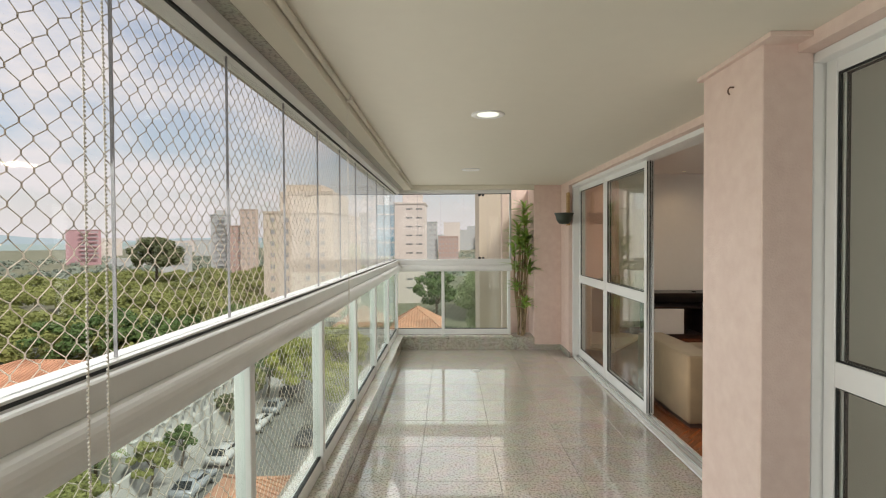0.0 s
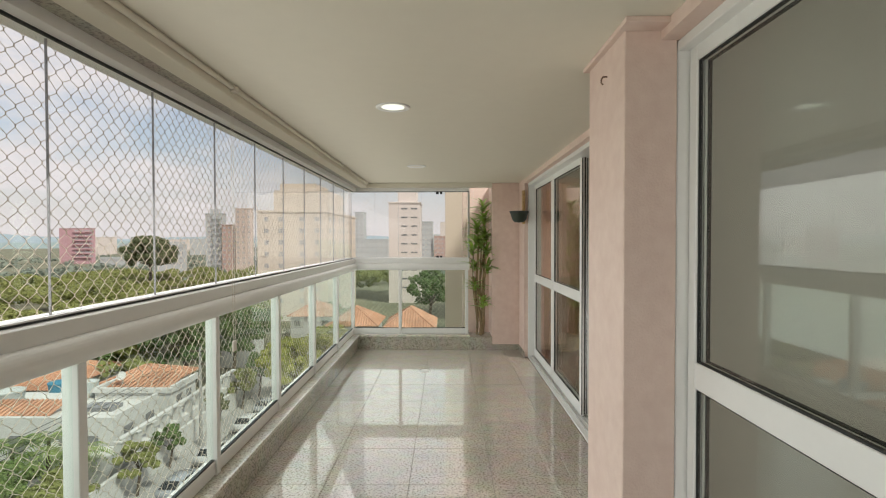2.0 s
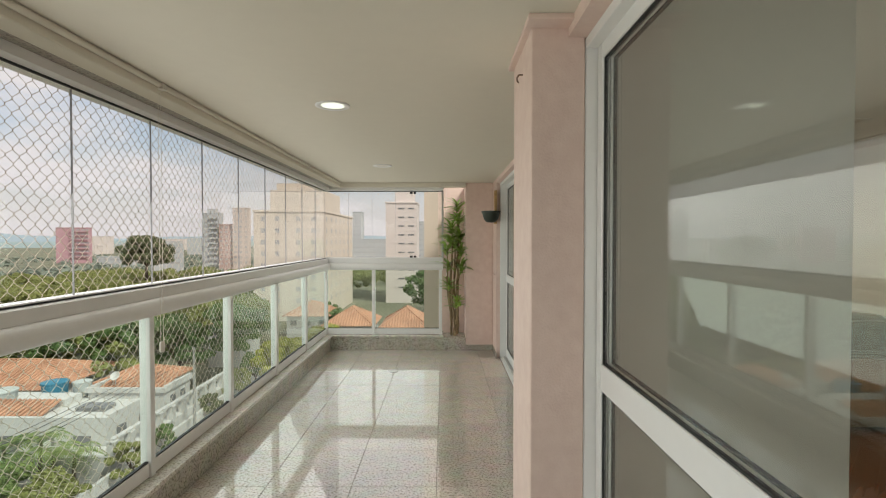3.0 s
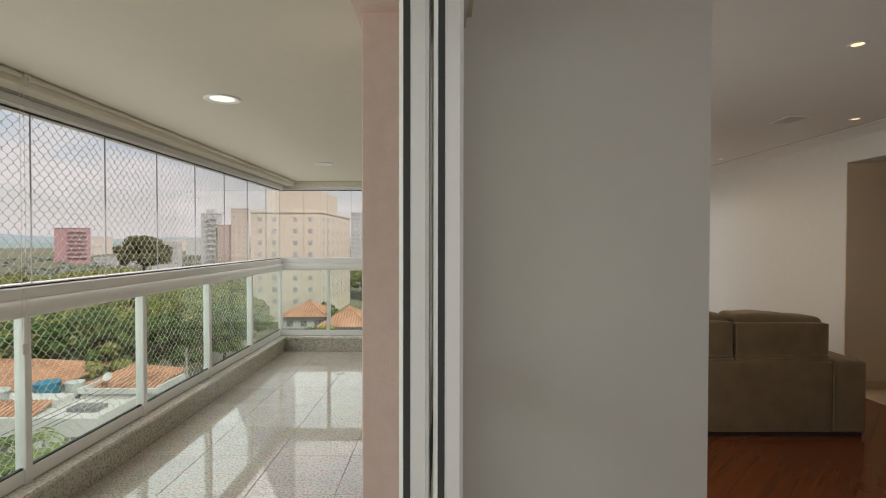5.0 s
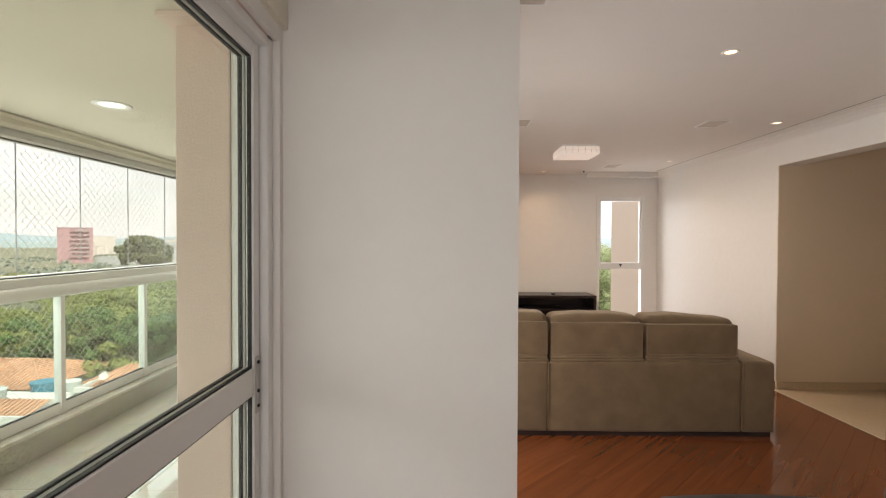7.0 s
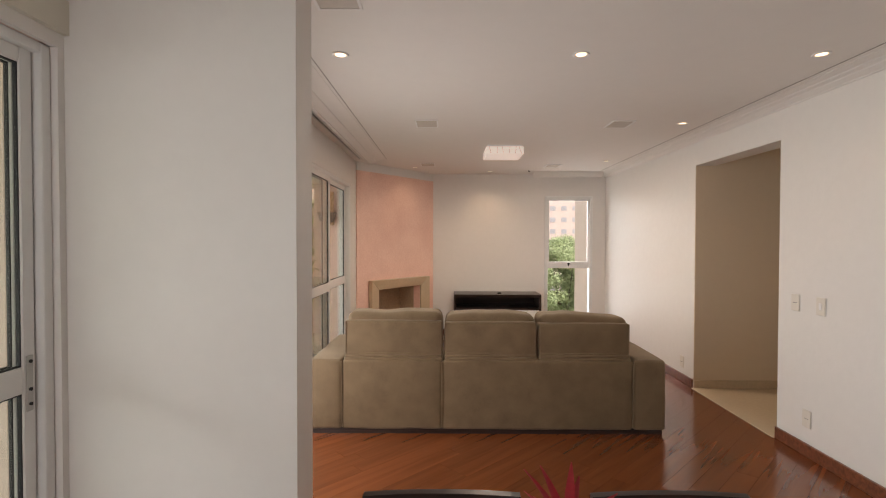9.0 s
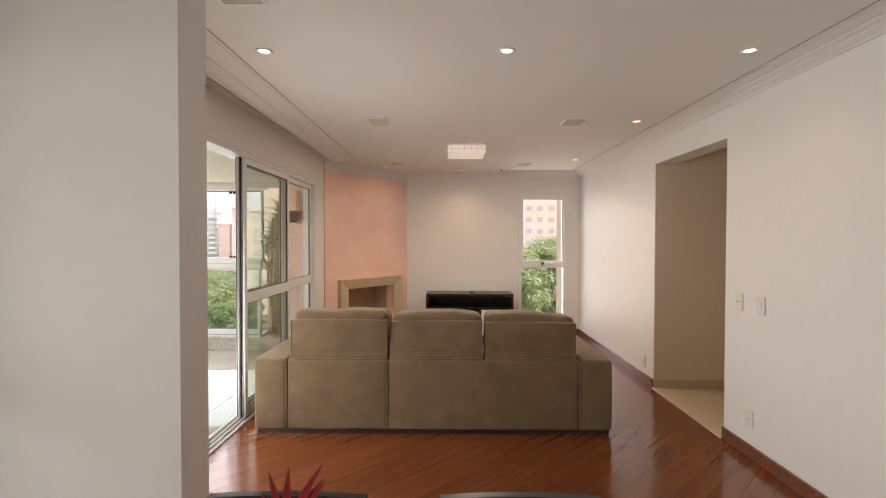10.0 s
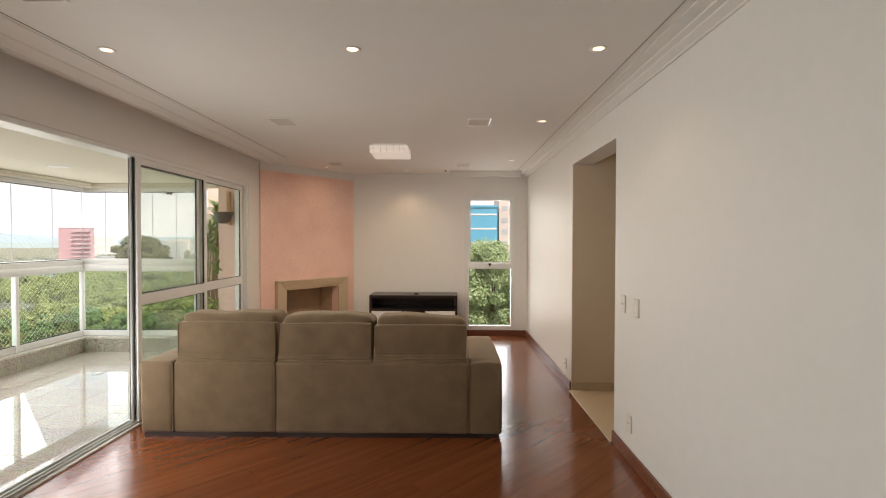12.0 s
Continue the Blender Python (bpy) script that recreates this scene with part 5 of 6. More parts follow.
# houses with tiled hip roofs
def house(x0, x1, y0, y1, eave, ridge_z, label, wall_mat=None, n_win=3):
    h = thing("house", ((x0 + x1) / 2, (y0 + y1) / 2, GZ), label, "house", "houses outside")
    part("wall", boxes((x0, x1, y0, y1, GZ, eave)), wall_mat or M_PLASTER, h)
    bm = bmesh.new()
    o = 0.6
    inset = min(x1 - x0, y1 - y0) / 2 + o
    a = [bm.verts.new((x, y, eave)) for x, y in ((x0 - o, y0 - o), (x1 + o, y0 - o), (x1 + o, y1 + o), (x0 - o, y1 + o))]
    cy, cx = (y0 + y1) / 2, (x0 + x1) / 2
    r = [bm.verts.new((x0 - o + inset, cy, ridge_z)), bm.verts.new((x1 + o - inset, cy, ridge_z))] if x1 - x0 > y1 - y0 else [bm.verts.new((cx, y0 - o + inset, ridge_z)), bm.verts.new((cx, y1 + o - inset, ridge_z))]
    if x1 - x0 > y1 - y0:
        quads = ((a[0], a[1], r[1], r[0]), (a[1], a[2], r[1]), (a[2], a[3], r[0], r[1]), (a[3], a[0], r[0]))
    else:
        quads = ((a[0], a[1], r[0]), (a[1], a[2], r[1], r[0]), (a[2], a[3], r[1]), (a[3], a[0], r[0], r[1]))
    for q in quads:
        bm.faces.new(q)
    bm.faces.new(a[::-1])
    part("roof", bm, M_ROOF, h, "orange terracotta tile roof")
    bm = bmesh.new()
    hips = [((x0 - o, y0 - o), 0), ((x1 + o, y0 - o), 1), ((x1 + o, y1 + o), 1), ((x0 - o, y1 + o), 0)]
    if x1 - x0 > y1 - y0:
        tops = [(x0 - o + inset, cy, ridge_z), (x1 + o - inset, cy, ridge_z)]
    else:
        tops = [(cx, y0 - o + inset, ridge_z), (cx, y1 + o - inset, ridge_z)]
        hips = [((x0 - o, y0 - o), 0), ((x1 + o, y0 - o), 0), ((x1 + o, y1 + o), 1), ((x0 - o, y1 + o), 1)]
    for (px, py), k in hips:
        tube(bm, (px, py, eave + 0.05), tops[k], 0.14, sides=6)
    tube(bm, tops[0], tops[1], 0.14, sides=6)
    part("ridge_tiles", bm, M_ROOF, h)
    n = int((x1 - x0 + 2 * o) / 0.45)
    bm = bmesh.new()
    for i in range(n):
        x = x0 - o + (x1 - x0 + 2 * o) * (i + 0.5) / n
        t = min(1.0, (x - x0 + o) / inset, (x1 + o - x) / inset)
        tube(bm, (x, y0 - o, eave + 0.02), (x, y0 - o + t * inset, eave + 0.02 + t * (ridge_z - eave)), 0.12, sides=6)
    part("tile_rows", bm, M_ROOF, h, "rows of half-round terracotta tiles")
    n = int((y1 - y0 + 2 * o) / 0.45)
    bm = bmesh.new()
    for i in range(n):
        y = y0 - o + (y1 - y0 + 2 * o) * (i + 0.5) / n
        t = min(1.0, (y - y0 + o) / inset, (y1 + o - y) / inset)
        tube(bm, (x1 + o, y, eave + 0.02), (x1 + o - t * inset, y, eave + 0.02 + t * (ridge_z - eave)), 0.12, sides=6)
    part("tile_rows", bm, M_ROOF, h, "rows of half-round terracotta tiles")
    for i in range(n_win):
        x = x0 + (x1 - x0) * (i + 0.5) / n_win
        part("window", boxes((x - 0.6, x + 0.6, y0 - 0.05, y0 + 0.05, eave - 1.9, eave - 0.8)), M_WINDOW, h)
    return h


def tile_rows(x0, x1, y0, y1, z0, z1, parent):
    """Half-round tile rows that run up a single slope."""
    bm = bmesh.new()
    n = int((x1 - x0) / 0.42)
    for i in range(n):
        x = x0 + (x1 - x0) * (i + 0.5) / n
        tube(bm, (x, y0, z0), (x, y1, z1), 0.15, sides=6)
    part("tile_rows", bm, M_ROOF, parent, "rows of half-round terracotta tiles")


house(-54, -39.5, 50, 60, -13.9, -12.1, "white house with a broad orange tile roof")
house(-34.8, -30.0, 74, 82, -11.9, -10.6, "white house with a brown tile roof among trees", n_win=2)
house(-19.5, -11.5, 84, 93, -13.4, -10.6, "house with an orange tile roof below the towers")
house(-9.3, -1.5, 80, 90, -13.2, -10.2, "house with an orange tile roof below the towers")
house(-30, -21.8, 96, 104, -13.6, -11.0, "house with an orange tile roof below the towers")
house(-35.2, -28.9, 51, 56.5, -13.7, -12.35, "low house with a weathered orange tile roof", n_win=2)
house(-66, -56, 38, 48, -14.2, -12.4, "white house with an orange tile roof")
house(-15.4, -9.9, 28, 34, -15.4, -14.0, "small brick-red tiled gate house", n_win=1)

villa = thing("white_villa", (-33, 43, GZ), "white flat-roofed villa with parapets and terraces", "house", "houses outside")
part("body", boxes((-45, -26.5, 40, 48, GZ, -13.6)), M_PLASTER, villa)
part("parapet", boxes((-45, -26.5, 39.7, 40.0, GZ + 1, -13.1)), M_PLASTER, villa, "long white parapet wall")
part("parapet", boxes((-26.8, -26.5, 40.0, 48, -13.6, -13.0), (-45, -44.7, 40.0, 48, -13.6, -13.1)), M_PLASTER, villa)
part("upper_wing", boxes((-32.6, -25.4, 46, 50.6, GZ, -13.0)), M_PLASTER, villa, "white upper storey")
part("upper_parapet", boxes((-32.8, -25.2, 45.8, 46.1, -13.0, -12.55), (-25.5, -25.2, 46.1, 50.8, -13.0, -12.4), (-32.8, -32.5, 46.1, 50.8, -13.0, -12.55)), M_PLASTER, villa)
part("terrace_wall", boxes((-31.0, -24.0, 36.6, 39.6, GZ, -15.4), (-25.2, -24.0, 39.6, 58, GZ, -15.2)), M_PLASTER, villa)
part("terrace_parapet", boxes((-31.0, -24.0, 36.4, 36.6, GZ + 1, -14.9), (-31.2, -31.0, 36.4, 39.6, GZ + 1, -14.9)), M_PLASTER, villa)
part("dormer_wall", boxes((-36.5, -32.9, 43.6, 45.6, -13.6, -12.9)), M_PLASTER, villa)
tile_rows(-39.6, -33.0, 41.0, 43.4, -13.55, -12.85, villa)
tile_rows(-32.4, -26.0, 47.0, 50.4, -12.95, -12.2, villa)
for x in (-43.5, -40.5, -37.5, -34.5, -31.5, -28.5):
    part("window", boxes((x - 0.7, x + 0.7, 39.62, 39.75, -15.9, -14.6)), M_WINDOW, villa)
for y in (41.5, 44.5):
    part("window", boxes((-26.6, -26.45, y - 0.6, y + 0.6, -15.4, -14.3)), M_WINDOW, villa)
for y in (47.4, 49.2):
    part("window", boxes((-25.45, -25.32, y - 0.4, y + 0.4, -14.6, -13.6)), M_WINDOW, villa)
part("skylight", boxes((-31.2, -28.6, 42.5, 44, -13.6, -13.25)), M_WINDOW, villa)
for y in range(37, 58, 2):
    part("pillar", boxes((-24.5, -23.9, y - 0.22, y + 0.22, -15.4, -14.0), (-24.56, -23.84, y - 0.28, y + 0.28, -14.0, -13.88)), M_PLASTER, villa)
part("top_beam", boxes((-24.4, -24.0, 36.9, 57.1, -13.88, -13.7)), M_PLASTER, villa)
part("garden_wall", boxes((-23.7, -23.4, 30, 72, GZ + 0.15, -15.8)), M_PLASTER, villa)
ant = thing("satellite_dish", (-31.0, 47.5, -13.0), "small pale satellite dish on a roof", "satellite dish")
part("dish", lathe(bmesh.new(), [(0.02, 0.0), (0.25, 0.05), (0.45, 0.16), (0.44, 0.17), (0.24, 0.07), (0.02, 0.02)], 18, Matrix.Translation((-31.0, 47.5, -11.9)) @ Matrix.Rotation(radians(55), 4, "X")), M_PLASTER, ant)
part("mast", tube(bmesh.new(), (-31.0, 47.5, -13.0), (-31.0, 47.5, -11.85), 0.04, sides=6), M_ALU_GREY, ant)

M_TANK = material("blue_plastic_tank", (0.03, 0.17, 0.26), 0.5, vary=0.1)
M_TANKG = material("grey_fibre_tank", (0.42, 0.44, 0.42), 0.7, vary=0.1)
for x, y, m, r, h, lab in ((-36.2, 46.6, M_TANK, 1.1, 1.35, "round blue plastic water tank on a roof"), (-33.8, 46.9, M_TANKG, 0.8, 1.3, "round grey water tank on a roof"), (-39.6, 44.6, M_TANKG, 1.25, 1.1, "round grey water tank on a roof")):
    w = thing("water_tank", (x, y, -13.6), lab, "water tank", "water tanks")
    part("tank_body", lathe(bmesh.new(), [(r * 0.86, 0), (r, h), (r * 0.9, h)], 20, Matrix.Translation((x, y, -13.6))), m, w, smooth=False)
    part("lid", lathe(bmesh.new(), [(r * 1.04, h), (r * 1.04, h + 0.12), (0.01, h + 0.35)], 20, Matrix.Translation((x, y, -13.6))), m, w)
bl = thing("boiler", (-41, 41.0, -13.6), "horizontal pale cylinder boiler on a roof", "boiler")
bm = bmesh.new()
tube(bm, (-42.3, 41.5, -12.6), (-38.9, 41.5, -12.6), 0.5, sides=16)
part("drum", bm, M_TANKG, bl)
part("cradle", boxes((-42, -41.7, 41.0, 42.0, -13.6, -12.9), (-39.6, -39.3, 41.0, 42.0, -13.6, -12.9)), M_TANKG, bl)


# palms
def palm(x, y, top, seed, span=3.0):
    p = thing("palm_tree", (x, y, GZ), "slim palm with arching feathered fronds", "palm", "palms")
    rnd = random.Random(seed)
    bm = bmesh.new()
    tube(bm, (x, y, GZ), (x + 0.2, y, top - 0.6), 0.17, 0.11, 7)
    part("trunk", bm, M_BARK, p)
    for k in range(13):
        yaw, rise = 6.283 * k / 13 + rnd.uniform(-0.2, 0.2), rnd.uniform(0.3, 1.2)
        d, s = Vector((math.cos(yaw), math.sin(yaw), 0)), Vector((-math.sin(yaw), math.cos(yaw), 0))
        bm = bmesh.new()
        for i in range(14):
            t = (i + 1) / 14
            c = Vector((x + 0.2, y, top - 0.6)) + d * (span * t * math.cos(rise * 0.6)) + Vector((0, 0, span * (math.sin(rise) * t - 0.95 * t * t)))
            ln = span * 0.30 * math.sin(0.35 + 2.5 * t)
            for sg in (-1, 1):
                tip = c + s * (sg * ln) + d * (ln * 0.45) - Vector((0, 0, ln * 0.45))
                bm.faces.new([bm.verts.new(q) for q in (c, c + d * 0.11, tip)])
        part("frond", bm, M_PALM, p)
    return p


for i, (x, y, z) in enumerate(((-31.2, 35.4, -13.0), (-29.0, 36.0, -12.6), (-27.4, 35.2, -13.3), (-26.2, 35.6, -13.6), (-33.6, 35.4, -13.4), (-30.2, 34.0, -13.7))):
    palm(x, y, z, i, 2.3)

# single trees and shrubs
tree(-25.4, 31.6, -13.9, 3.4, 2.0, M_GREEN, "bushy green garden tree beside the villa", 1, clumps=46, per=280, size=0.10)
tree(-20.8, 27.5, -13.6, 3.2, 2.3, M_GREEN, "bushy green garden tree beside the street", 2, clumps=42, per=280, size=0.10)
tree(-28.6, 32.0, -13.6, 3.0, 2.0, M_PALM, "bushy bamboo-like green shrub", 3, clumps=42, per=280, size=0.10)
tree(-17.6, 58, -10.2, 4.4, 3.0, M_YELLOW, "yellow-green leafy street tree", 4, clumps=44, per=220, size=0.17)
tree(-14.8, 66, -10.0, 4.6, 3.2, M_YELLOW, "yellow-green leafy street tree", 5, clumps=44, per=220, size=0.17)
tree(-11.2, 52, -11.6, 3.4, 2.4, M_YELLOW, "yellow-green leafy street tree", 6, clumps=36, per=220, size=0.15)
tree(-28.2, 66, -6.8, 4.4, 4.4, M_DEEP, "deep green street tree", 7, clumps=46, per=220, size=0.17)
tree(-33.0, 62.5, -8.0, 4.6, 4.2, M_DEEP, "deep green garden tree behind the villa", 8, clumps=46, per=220, size=0.17)
for i, (x, y, t, w) in enumerate(((-22.6, 36.5, -13.6, 1.8), (-22.7, 41.0, -14.2, 1.6), (-22.6, 55.5, -13.2, 2.0), (-22.4, 60.0, -12.4, 2.4))):
    tree(x, y, t, w, w * 0.8, M_DEEP if i % 2 else M_GREEN, "small green tree on the pavement by the wall", 40 + i, clumps=26, per=180, size=0.10, base=GZ + 0.15)
tree(-23.0, 50.5, -14.4, 1.6, 1.3, M_OLIVE, "small grey-green tree over the garden wall", 9, clumps=22, per=90, size=0.14)
tree(-20.5, 98, -12.2, 3.2, 2.6, M_DEEP, "deep green tree below the towers", 10, clumps=44, per=110)
tree(6.5, 100, -5.4, 5.6, 5.0, M_DEEP, "deep green tree below the towers", 14, clumps=60, per=200, size=0.2)
tree(-2.8, 104, -4.4, 5.4, 5.0, M_DEEP, "deep green tree below the towers", 11, clumps=44, per=110)
tree(-24.5, 108, -12.0, 3.4, 4.6, M_DEEP, "deep green tree below the towers", 12, clumps=44, per=110)
tree(-92, 152, 2.6, 8.6, 5.6, M_OLIVE, "broad dark olive tree above the park canopy", 13, clumps=110, per=170, size=0.34)
for i, (x, y, t, w) in enumerate(((7.0, 34, 1.6, 4.2), (12.5, 40, 1.9, 5.0), (18.5, 46, 1.2, 5.0), (9.8, 30, -3.4, 3.6), (24, 52, 0.6, 5.2), (5.0, 44, 0.2, 4.6))):
    tree(x, y, t, w, w * 0.95, M_LIGHT, "tall leafy green tree in front of the window", 20 + i, clumps=120, per=330, size=0.075)

# park canopy: broad domed crowns with dark gaps between them
def dome(rs, x, y, top, w, h, clumps):
    cs, rr = [], []
    for k in range(clumps):
        a, t = rs.uniform(0, 6.283), math.sqrt(rs.uniform(0, 1))
        cs.append(np.array([x + w * t * math.cos(a), y + w * t * math.sin(a), top - h + h * math.sqrt(1.02 - t * t) * rs.uniform(0.8, 1.0)]))
        rr.append(w * rs.uniform(0.20, 0.32))
    return cs, rr


def in_town(x, y):
    """The houses, the street and the apartment block stand clear of the woods."""
    return (x > -24 and y < 190) or (-50 < x < -24 and 110 < y < 156) or (-58 < x < -22 and y < 61) or (-40 < x < -28 and 64 < y < 84) or (x > -0.39 * y and y < 160)


rs = np.random.RandomState(77)
cl, cr = [], []
for i in range(330):
    a = radians(rs.uniform(94, 152))
    d = 72 + 200 * rs.uniform(0, 1) ** 1.3
    x, y = d * math.cos(a), d * math.sin(a)
    if in_town(x, y):
        continue
    cs, rr = dome(rs, x, y, -8.6 - (d - 64) * 0.018 + rs.uniform(-2.4, 0.9), rs.uniform(4.2, 7.4), rs.uniform(3.2, 4.8), 15)
    cl += cs
    cr += rr
tagged(new("park_canopy", quad_mesh("park_canopy", leaf_cloud(rs, cl, cr, 120, 0.27), M_GREEN)), "dense green treetops of the park", "trees", kind="stuff")
cl, cr = [], []
for i in range(120):
    a = radians(rs.uniform(104, 150))
    d = rs.uniform(66, 82)
    x, y = d * math.cos(a), d * math.sin(a)
    if in_town(x, y):
        continue
    cs, rr = dome(rs, x, y, rs.uniform(-10.6, -7.6), rs.uniform(3.0, 4.6), rs.uniform(3.0, 4.4), 12)
    cl += cs
    cr += rr
tagged(new("garden_trees", quad_mesh("garden_trees", leaf_cloud(rs, cl, cr, 150, 0.19), M_DEEP)), "deep green garden trees behind the houses", "trees", kind="stuff")
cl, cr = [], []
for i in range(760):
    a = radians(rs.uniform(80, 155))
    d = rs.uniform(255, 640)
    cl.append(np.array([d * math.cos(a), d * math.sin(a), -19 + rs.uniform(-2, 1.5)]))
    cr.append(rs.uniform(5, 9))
tagged(new("far_woods", quad_mesh("far_woods", leaf_cloud(rs, cl, cr, 60, 1.2, 0.6), M_HAZEWOOD)), "far woods behind the park, haze painted into their colour", "trees", kind="stuff")


# parked cars
CAR_PAINT = [material("silver_car_paint", (0.36, 0.38, 0.40), 0.25, metal=0.3, vary=0.02), material("white_car_paint", (0.50, 0.50, 0.49), 0.25, vary=0.02), material("dark_car_paint", (0.03, 0.035, 0.045), 0.2, vary=0.05)]
M_TYRE = material("tyre_rubber", (0.02, 0.02, 0.02), 0.8)
M_CARGLASS = material("car_glass", (0.03, 0.04, 0.045), 0.08)


def car(x, y, paint, label):
    c = thing("car", (x, y, GZ + 0.012), label, "car", "parked cars")
    z = GZ + 0.012
    side = [(-2.1, 0.35), (2.1, 0.35), (2.15, 0.62), (1.95, 0.86), (0.95, 0.98), (0.35, 1.44), (-1.25, 1.48), (-1.95, 1.02), (-2.15, 0.92)]
    bm = prism(bmesh.new(), side, Matrix(((0, 0, 1, x - 0.85), (1, 0, 0, y), (0, 1, 0, z), (0, 0, 0, 1))), Matrix(((0, 0, 1, x + 0.85), (1, 0, 0, y), (0, 1, 0, z), (0, 0, 0, 1))))
    for v in bm.verts:
        if v.co.z > z + 1.1:
            v.co.x = x + (v.co.x - x) * 0.78
    bmesh.ops.bevel(bm, geom=list(bm.edges), offset=0.07, segments=2, affect="EDGES")
    part("body", bm, CAR_PAINT[paint], c, smooth=True)
    def glass(y0, z0, y1, z1, w0, w1):
        bm = bmesh.new()
        bm.faces.new([bm.verts.new(q) for q in ((x - w0, y + y0, z + z0), (x + w0, y + y0, z + z0), (x + w1, y + y1, z + z1), (x - w1, y + y1, z + z1))])
        bmesh.ops.solidify(bm, geom=bm.faces[:], thickness=0.02)
        part("windscreen", bm, M_CARGLASS, c, "dark glass")
    glass(0.99, 1.03, 0.42, 1.435, 0.72, 0.60)
    glass(-1.90, 1.10, -1.33, 1.475, 0.72, 0.60)
    for sx in (-1, 1):
        bm = bmesh.new()
        bm.faces.new([bm.verts.new(q) for q in ((x + sx * 0.845, y - 1.6, z + 1.0), (x + sx * 0.845, y + 0.8, z + 1.0), (x + sx * 0.70, y + 0.25, z + 1.40), (x + sx * 0.70, y - 1.2, z + 1.42))])
        bmesh.ops.solidify(bm, geom=bm.faces[:], thickness=0.02 * sx)
        part("side_window", bm, M_CARGLASS, c, "dark glass")
        for wy in (-1.3, 1.35):
            bm = bmesh.new()
            tube(bm, (x + sx * 0.68, y + wy, z + 0.31), (x + sx * 0.88, y + wy, z + 0.31), 0.31, sides=14)
            wh = part("wheel", bm, M_TYRE, c, "black tyre")
            bm = bmesh.new()
            tube(bm, (x + sx * 0.86, y + wy, z + 0.31), (x + sx * 0.885, y + wy, z + 0.31), 0.20, sides=12)
            part("rim", bm, M_ALU_GREY, wh, "grey metal rim")
        part("headlight", boxes((x + sx * 0.62 - 0.16, x + sx * 0.62 + 0.16, y + 2.02, y + 2.12, z + 0.66, z + 0.80), bevel=0.02), M_WHITE, c)
    return c


for x, y, p, lab in ((-19.7, 37.4, 0, "silver car parked at the kerb"), (-19.8, 43.0, 1, "white car parked at the kerb"), (-19.7, 50.2, 1, "white car parked at the kerb"), (-19.7, 55.4, 0, "silver car parked at the kerb"), (-19.8, 61.0, 2, "dark car parked at the kerb"), (-13.4, 47.0, 2, "dark car parked at the kerb")):
    car(x, y, p, lab)

# utility pole
up = thing("utility_pole", (-22.3, 45.5, GZ + 0.15), "concrete utility pole with cross arms and wires", "utility pole")
bm = bmesh.new()
tube(bm, (-22.3, 45.5, GZ + 0.15), (-22.3, 45.5, -8.6), 0.16, 0.11, 10)
part("pole", bm, M_PAVE, up)
for z in (-9.0, -10.2):
    part("cross_arm", boxes((-23.3, -21.3, 45.42, 45.58, z, z + 0.12)), M_BARK, up)
for x in (-23.2, -22.6, -21.9, -21.4):
    bm = bmesh.new()
    pts = [(x, 45.5 + 70 * (t - 0.5), -8.85 - 0.9 * (1 - (2 * ((t * 2) % 1) - 1) ** 2) * 0.8) for t in [i / 24 for i in range(25)]]
    for a, b in zip(pts, pts[1:]):
        tube(bm, a, b, 0.018, sides=4, caps=False)
    part("wire", bm, M_BLACK, up)


# ---- floor pieces ----
TS = 0.493
x_lines = [KX, 0.038, 0.531, 1.024, 1.50]
tile_cache = {}


def slab(w, d, h, g):
    key = (round(w, 3), round(d, 3), h)
    if key not in tile_cache:
        tile_cache[key] = mesh("tile", boxes((-w / 2 + g, w / 2 - g, -d / 2 + g, d / 2 - g, -h, 0), bevel=0.0012), M_GRANITE)
    return tile_cache[key]


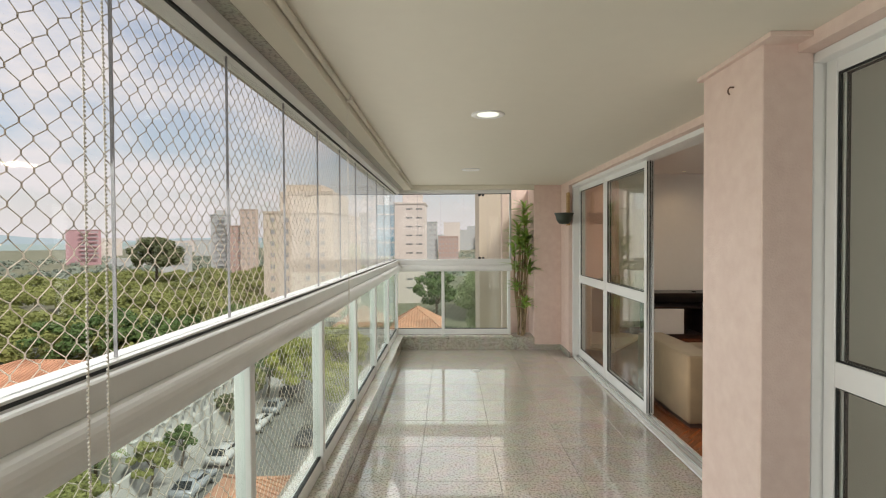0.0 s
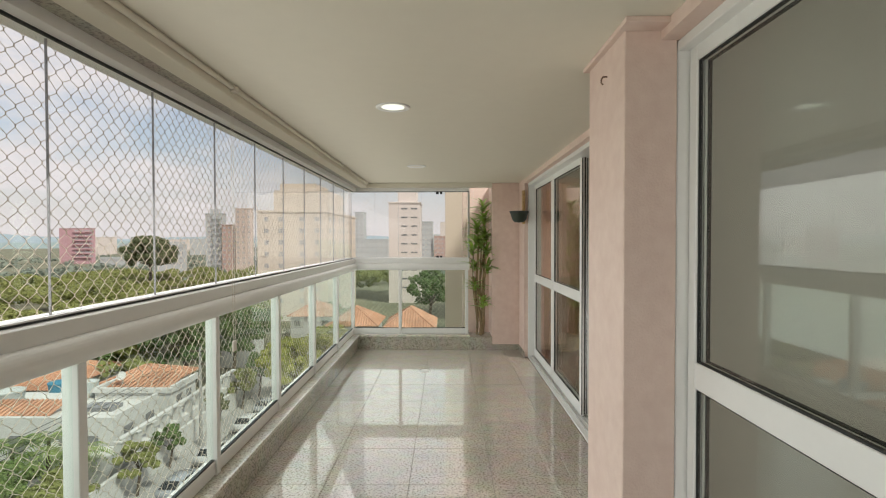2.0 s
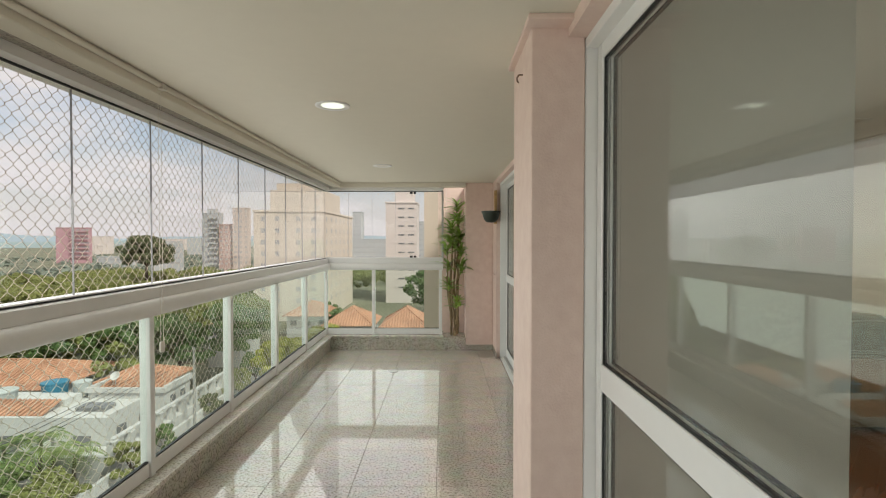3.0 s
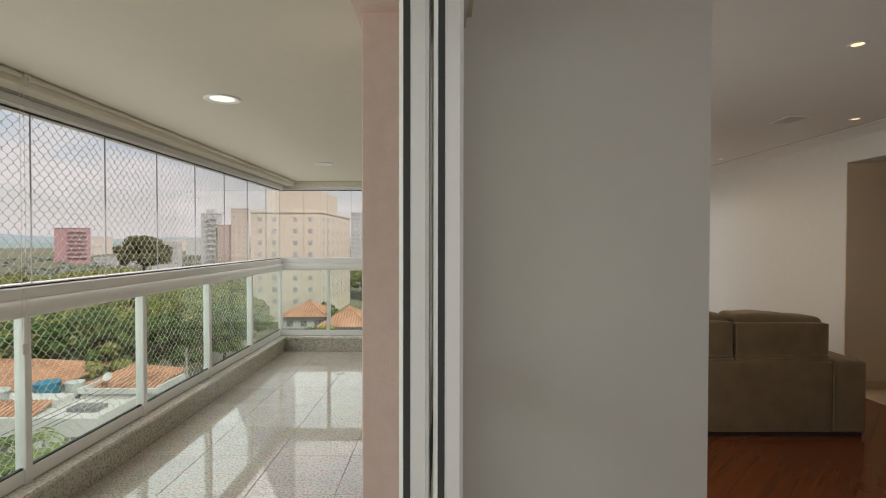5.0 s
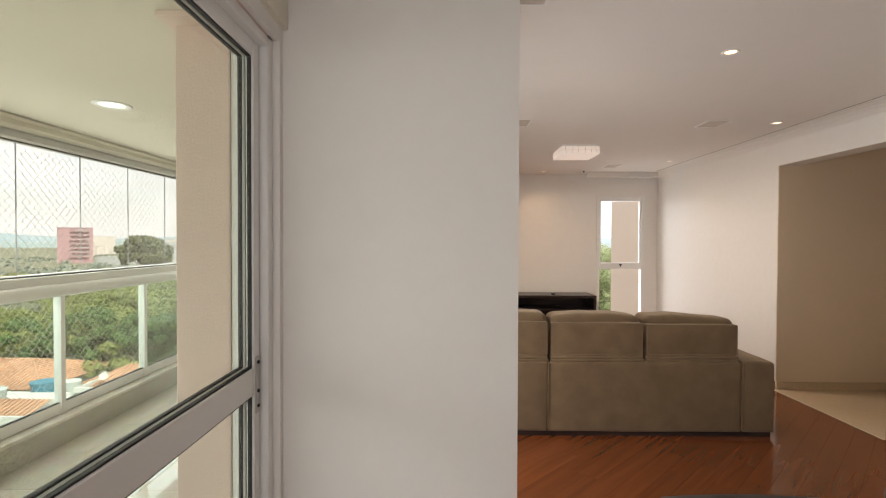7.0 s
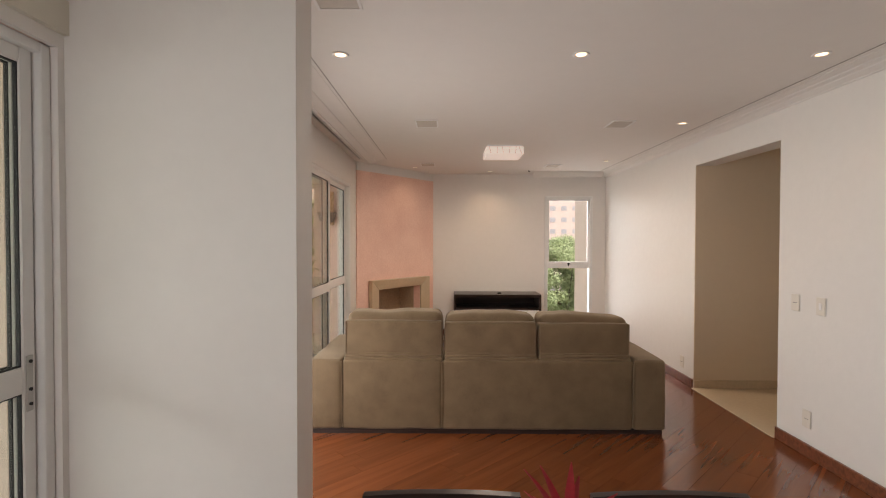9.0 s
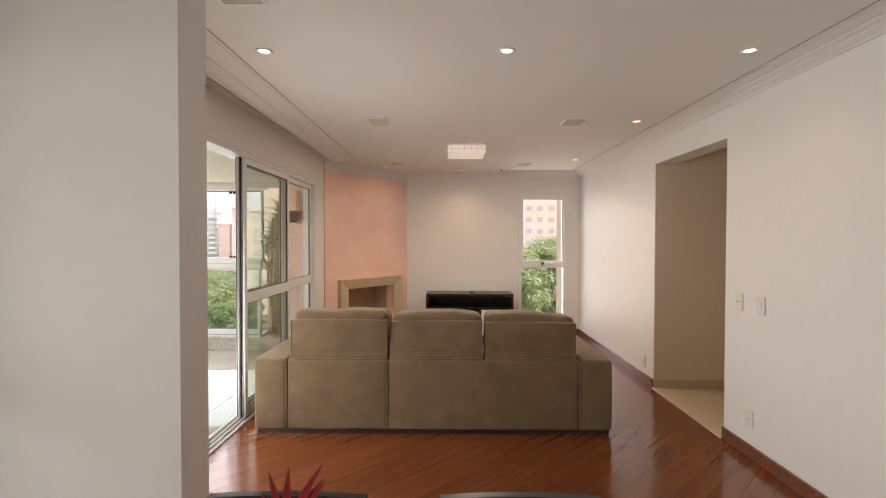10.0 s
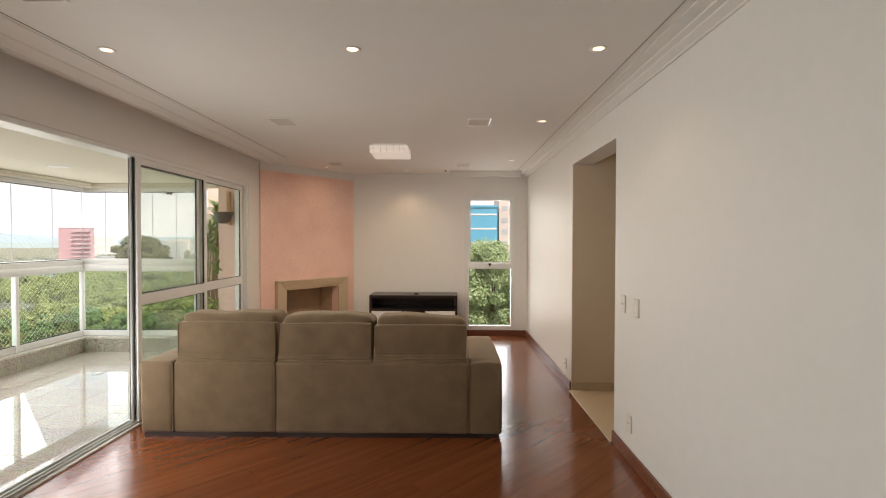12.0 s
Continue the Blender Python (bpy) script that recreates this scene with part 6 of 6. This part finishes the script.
y = 4.004 - 13 * TS
while y < KY:
    y1 = min(y + TS, KY)
    for a, b in zip(x_lines, x_lines[1:]):
        piece("tile", slab(b - a, y1 - y, 0.02, 0.0012), balcony_floor, Matrix.Translation(((a + b) / 2, (y + y1) / 2, 0.0)))
    y = y1
y = YN
for y1 in (-1.2, -0.2, 0.8, 1.86):
    piece("tile", slab(0.05 - 0.002, y1 - y, 0.02, 0.0012), balcony_floor, Matrix.Translation((1.525, (y + y1) / 2, 0.0)))
    y = y1
y = 2.31
for y1 in (3.3, 4.3, 5.3, 6.12):
    piece("tile", slab(0.24, y1 - y, 0.02, 0.0012), balcony_floor, Matrix.Translation((1.62, (y + y1) / 2, 0.0)))
    y = y1

# diagonal parquet
PW, PLEN = 0.125, 1.30
rot = Matrix.Rotation(radians(45), 4, "Z")
x_min, x_max, y_min, y_max = 1.745, RX - 0.002, -0.9, FY - 0.002
rnd = random.Random(11)
inv = rot.inverted()
cs = [inv @ Vector((x, y, 0)) for x in (x_min, x_max) for y in (y_min, y_max)]
u0, u1 = min(c.x for c in cs), max(c.x for c in cs)
v0, v1 = min(c.y for c in cs), max(c.y for c in cs)
v = v0
while v < v1:
    u = u0 - PLEN * rnd.random()
    while u < u1:
        bm = boxes((u + 0.0006, u + PLEN - 0.0006, v + 0.0006, v + PW - 0.0006, -0.012, 0))
        bmesh.ops.transform(bm, matrix=rot, verts=bm.verts)
        for co, no in (((x_min, 0, 0), (-1, 0, 0)), ((x_max, 0, 0), (1, 0, 0)), ((0, y_min, 0), (0, -1, 0)), ((0, y_max, 0), (0, 1, 0))):
            r = bmesh.ops.bisect_plane(bm, geom=bm.verts[:] + bm.edges[:] + bm.faces[:], plane_co=co, plane_no=no, clear_outer=True)
        if len(bm.faces) > 2:
            c = rot @ Vector((u + PLEN / 2, v + PW / 2, 0))
            m = Matrix.Translation(c) @ rot
            bmesh.ops.transform(bm, matrix=m.inverted(), verts=bm.verts)
            piece("plank", mesh("plank", bm, M_PARQUET), room_floor, m)
        else:
            bm.free()
        u += PLEN
    v += PW
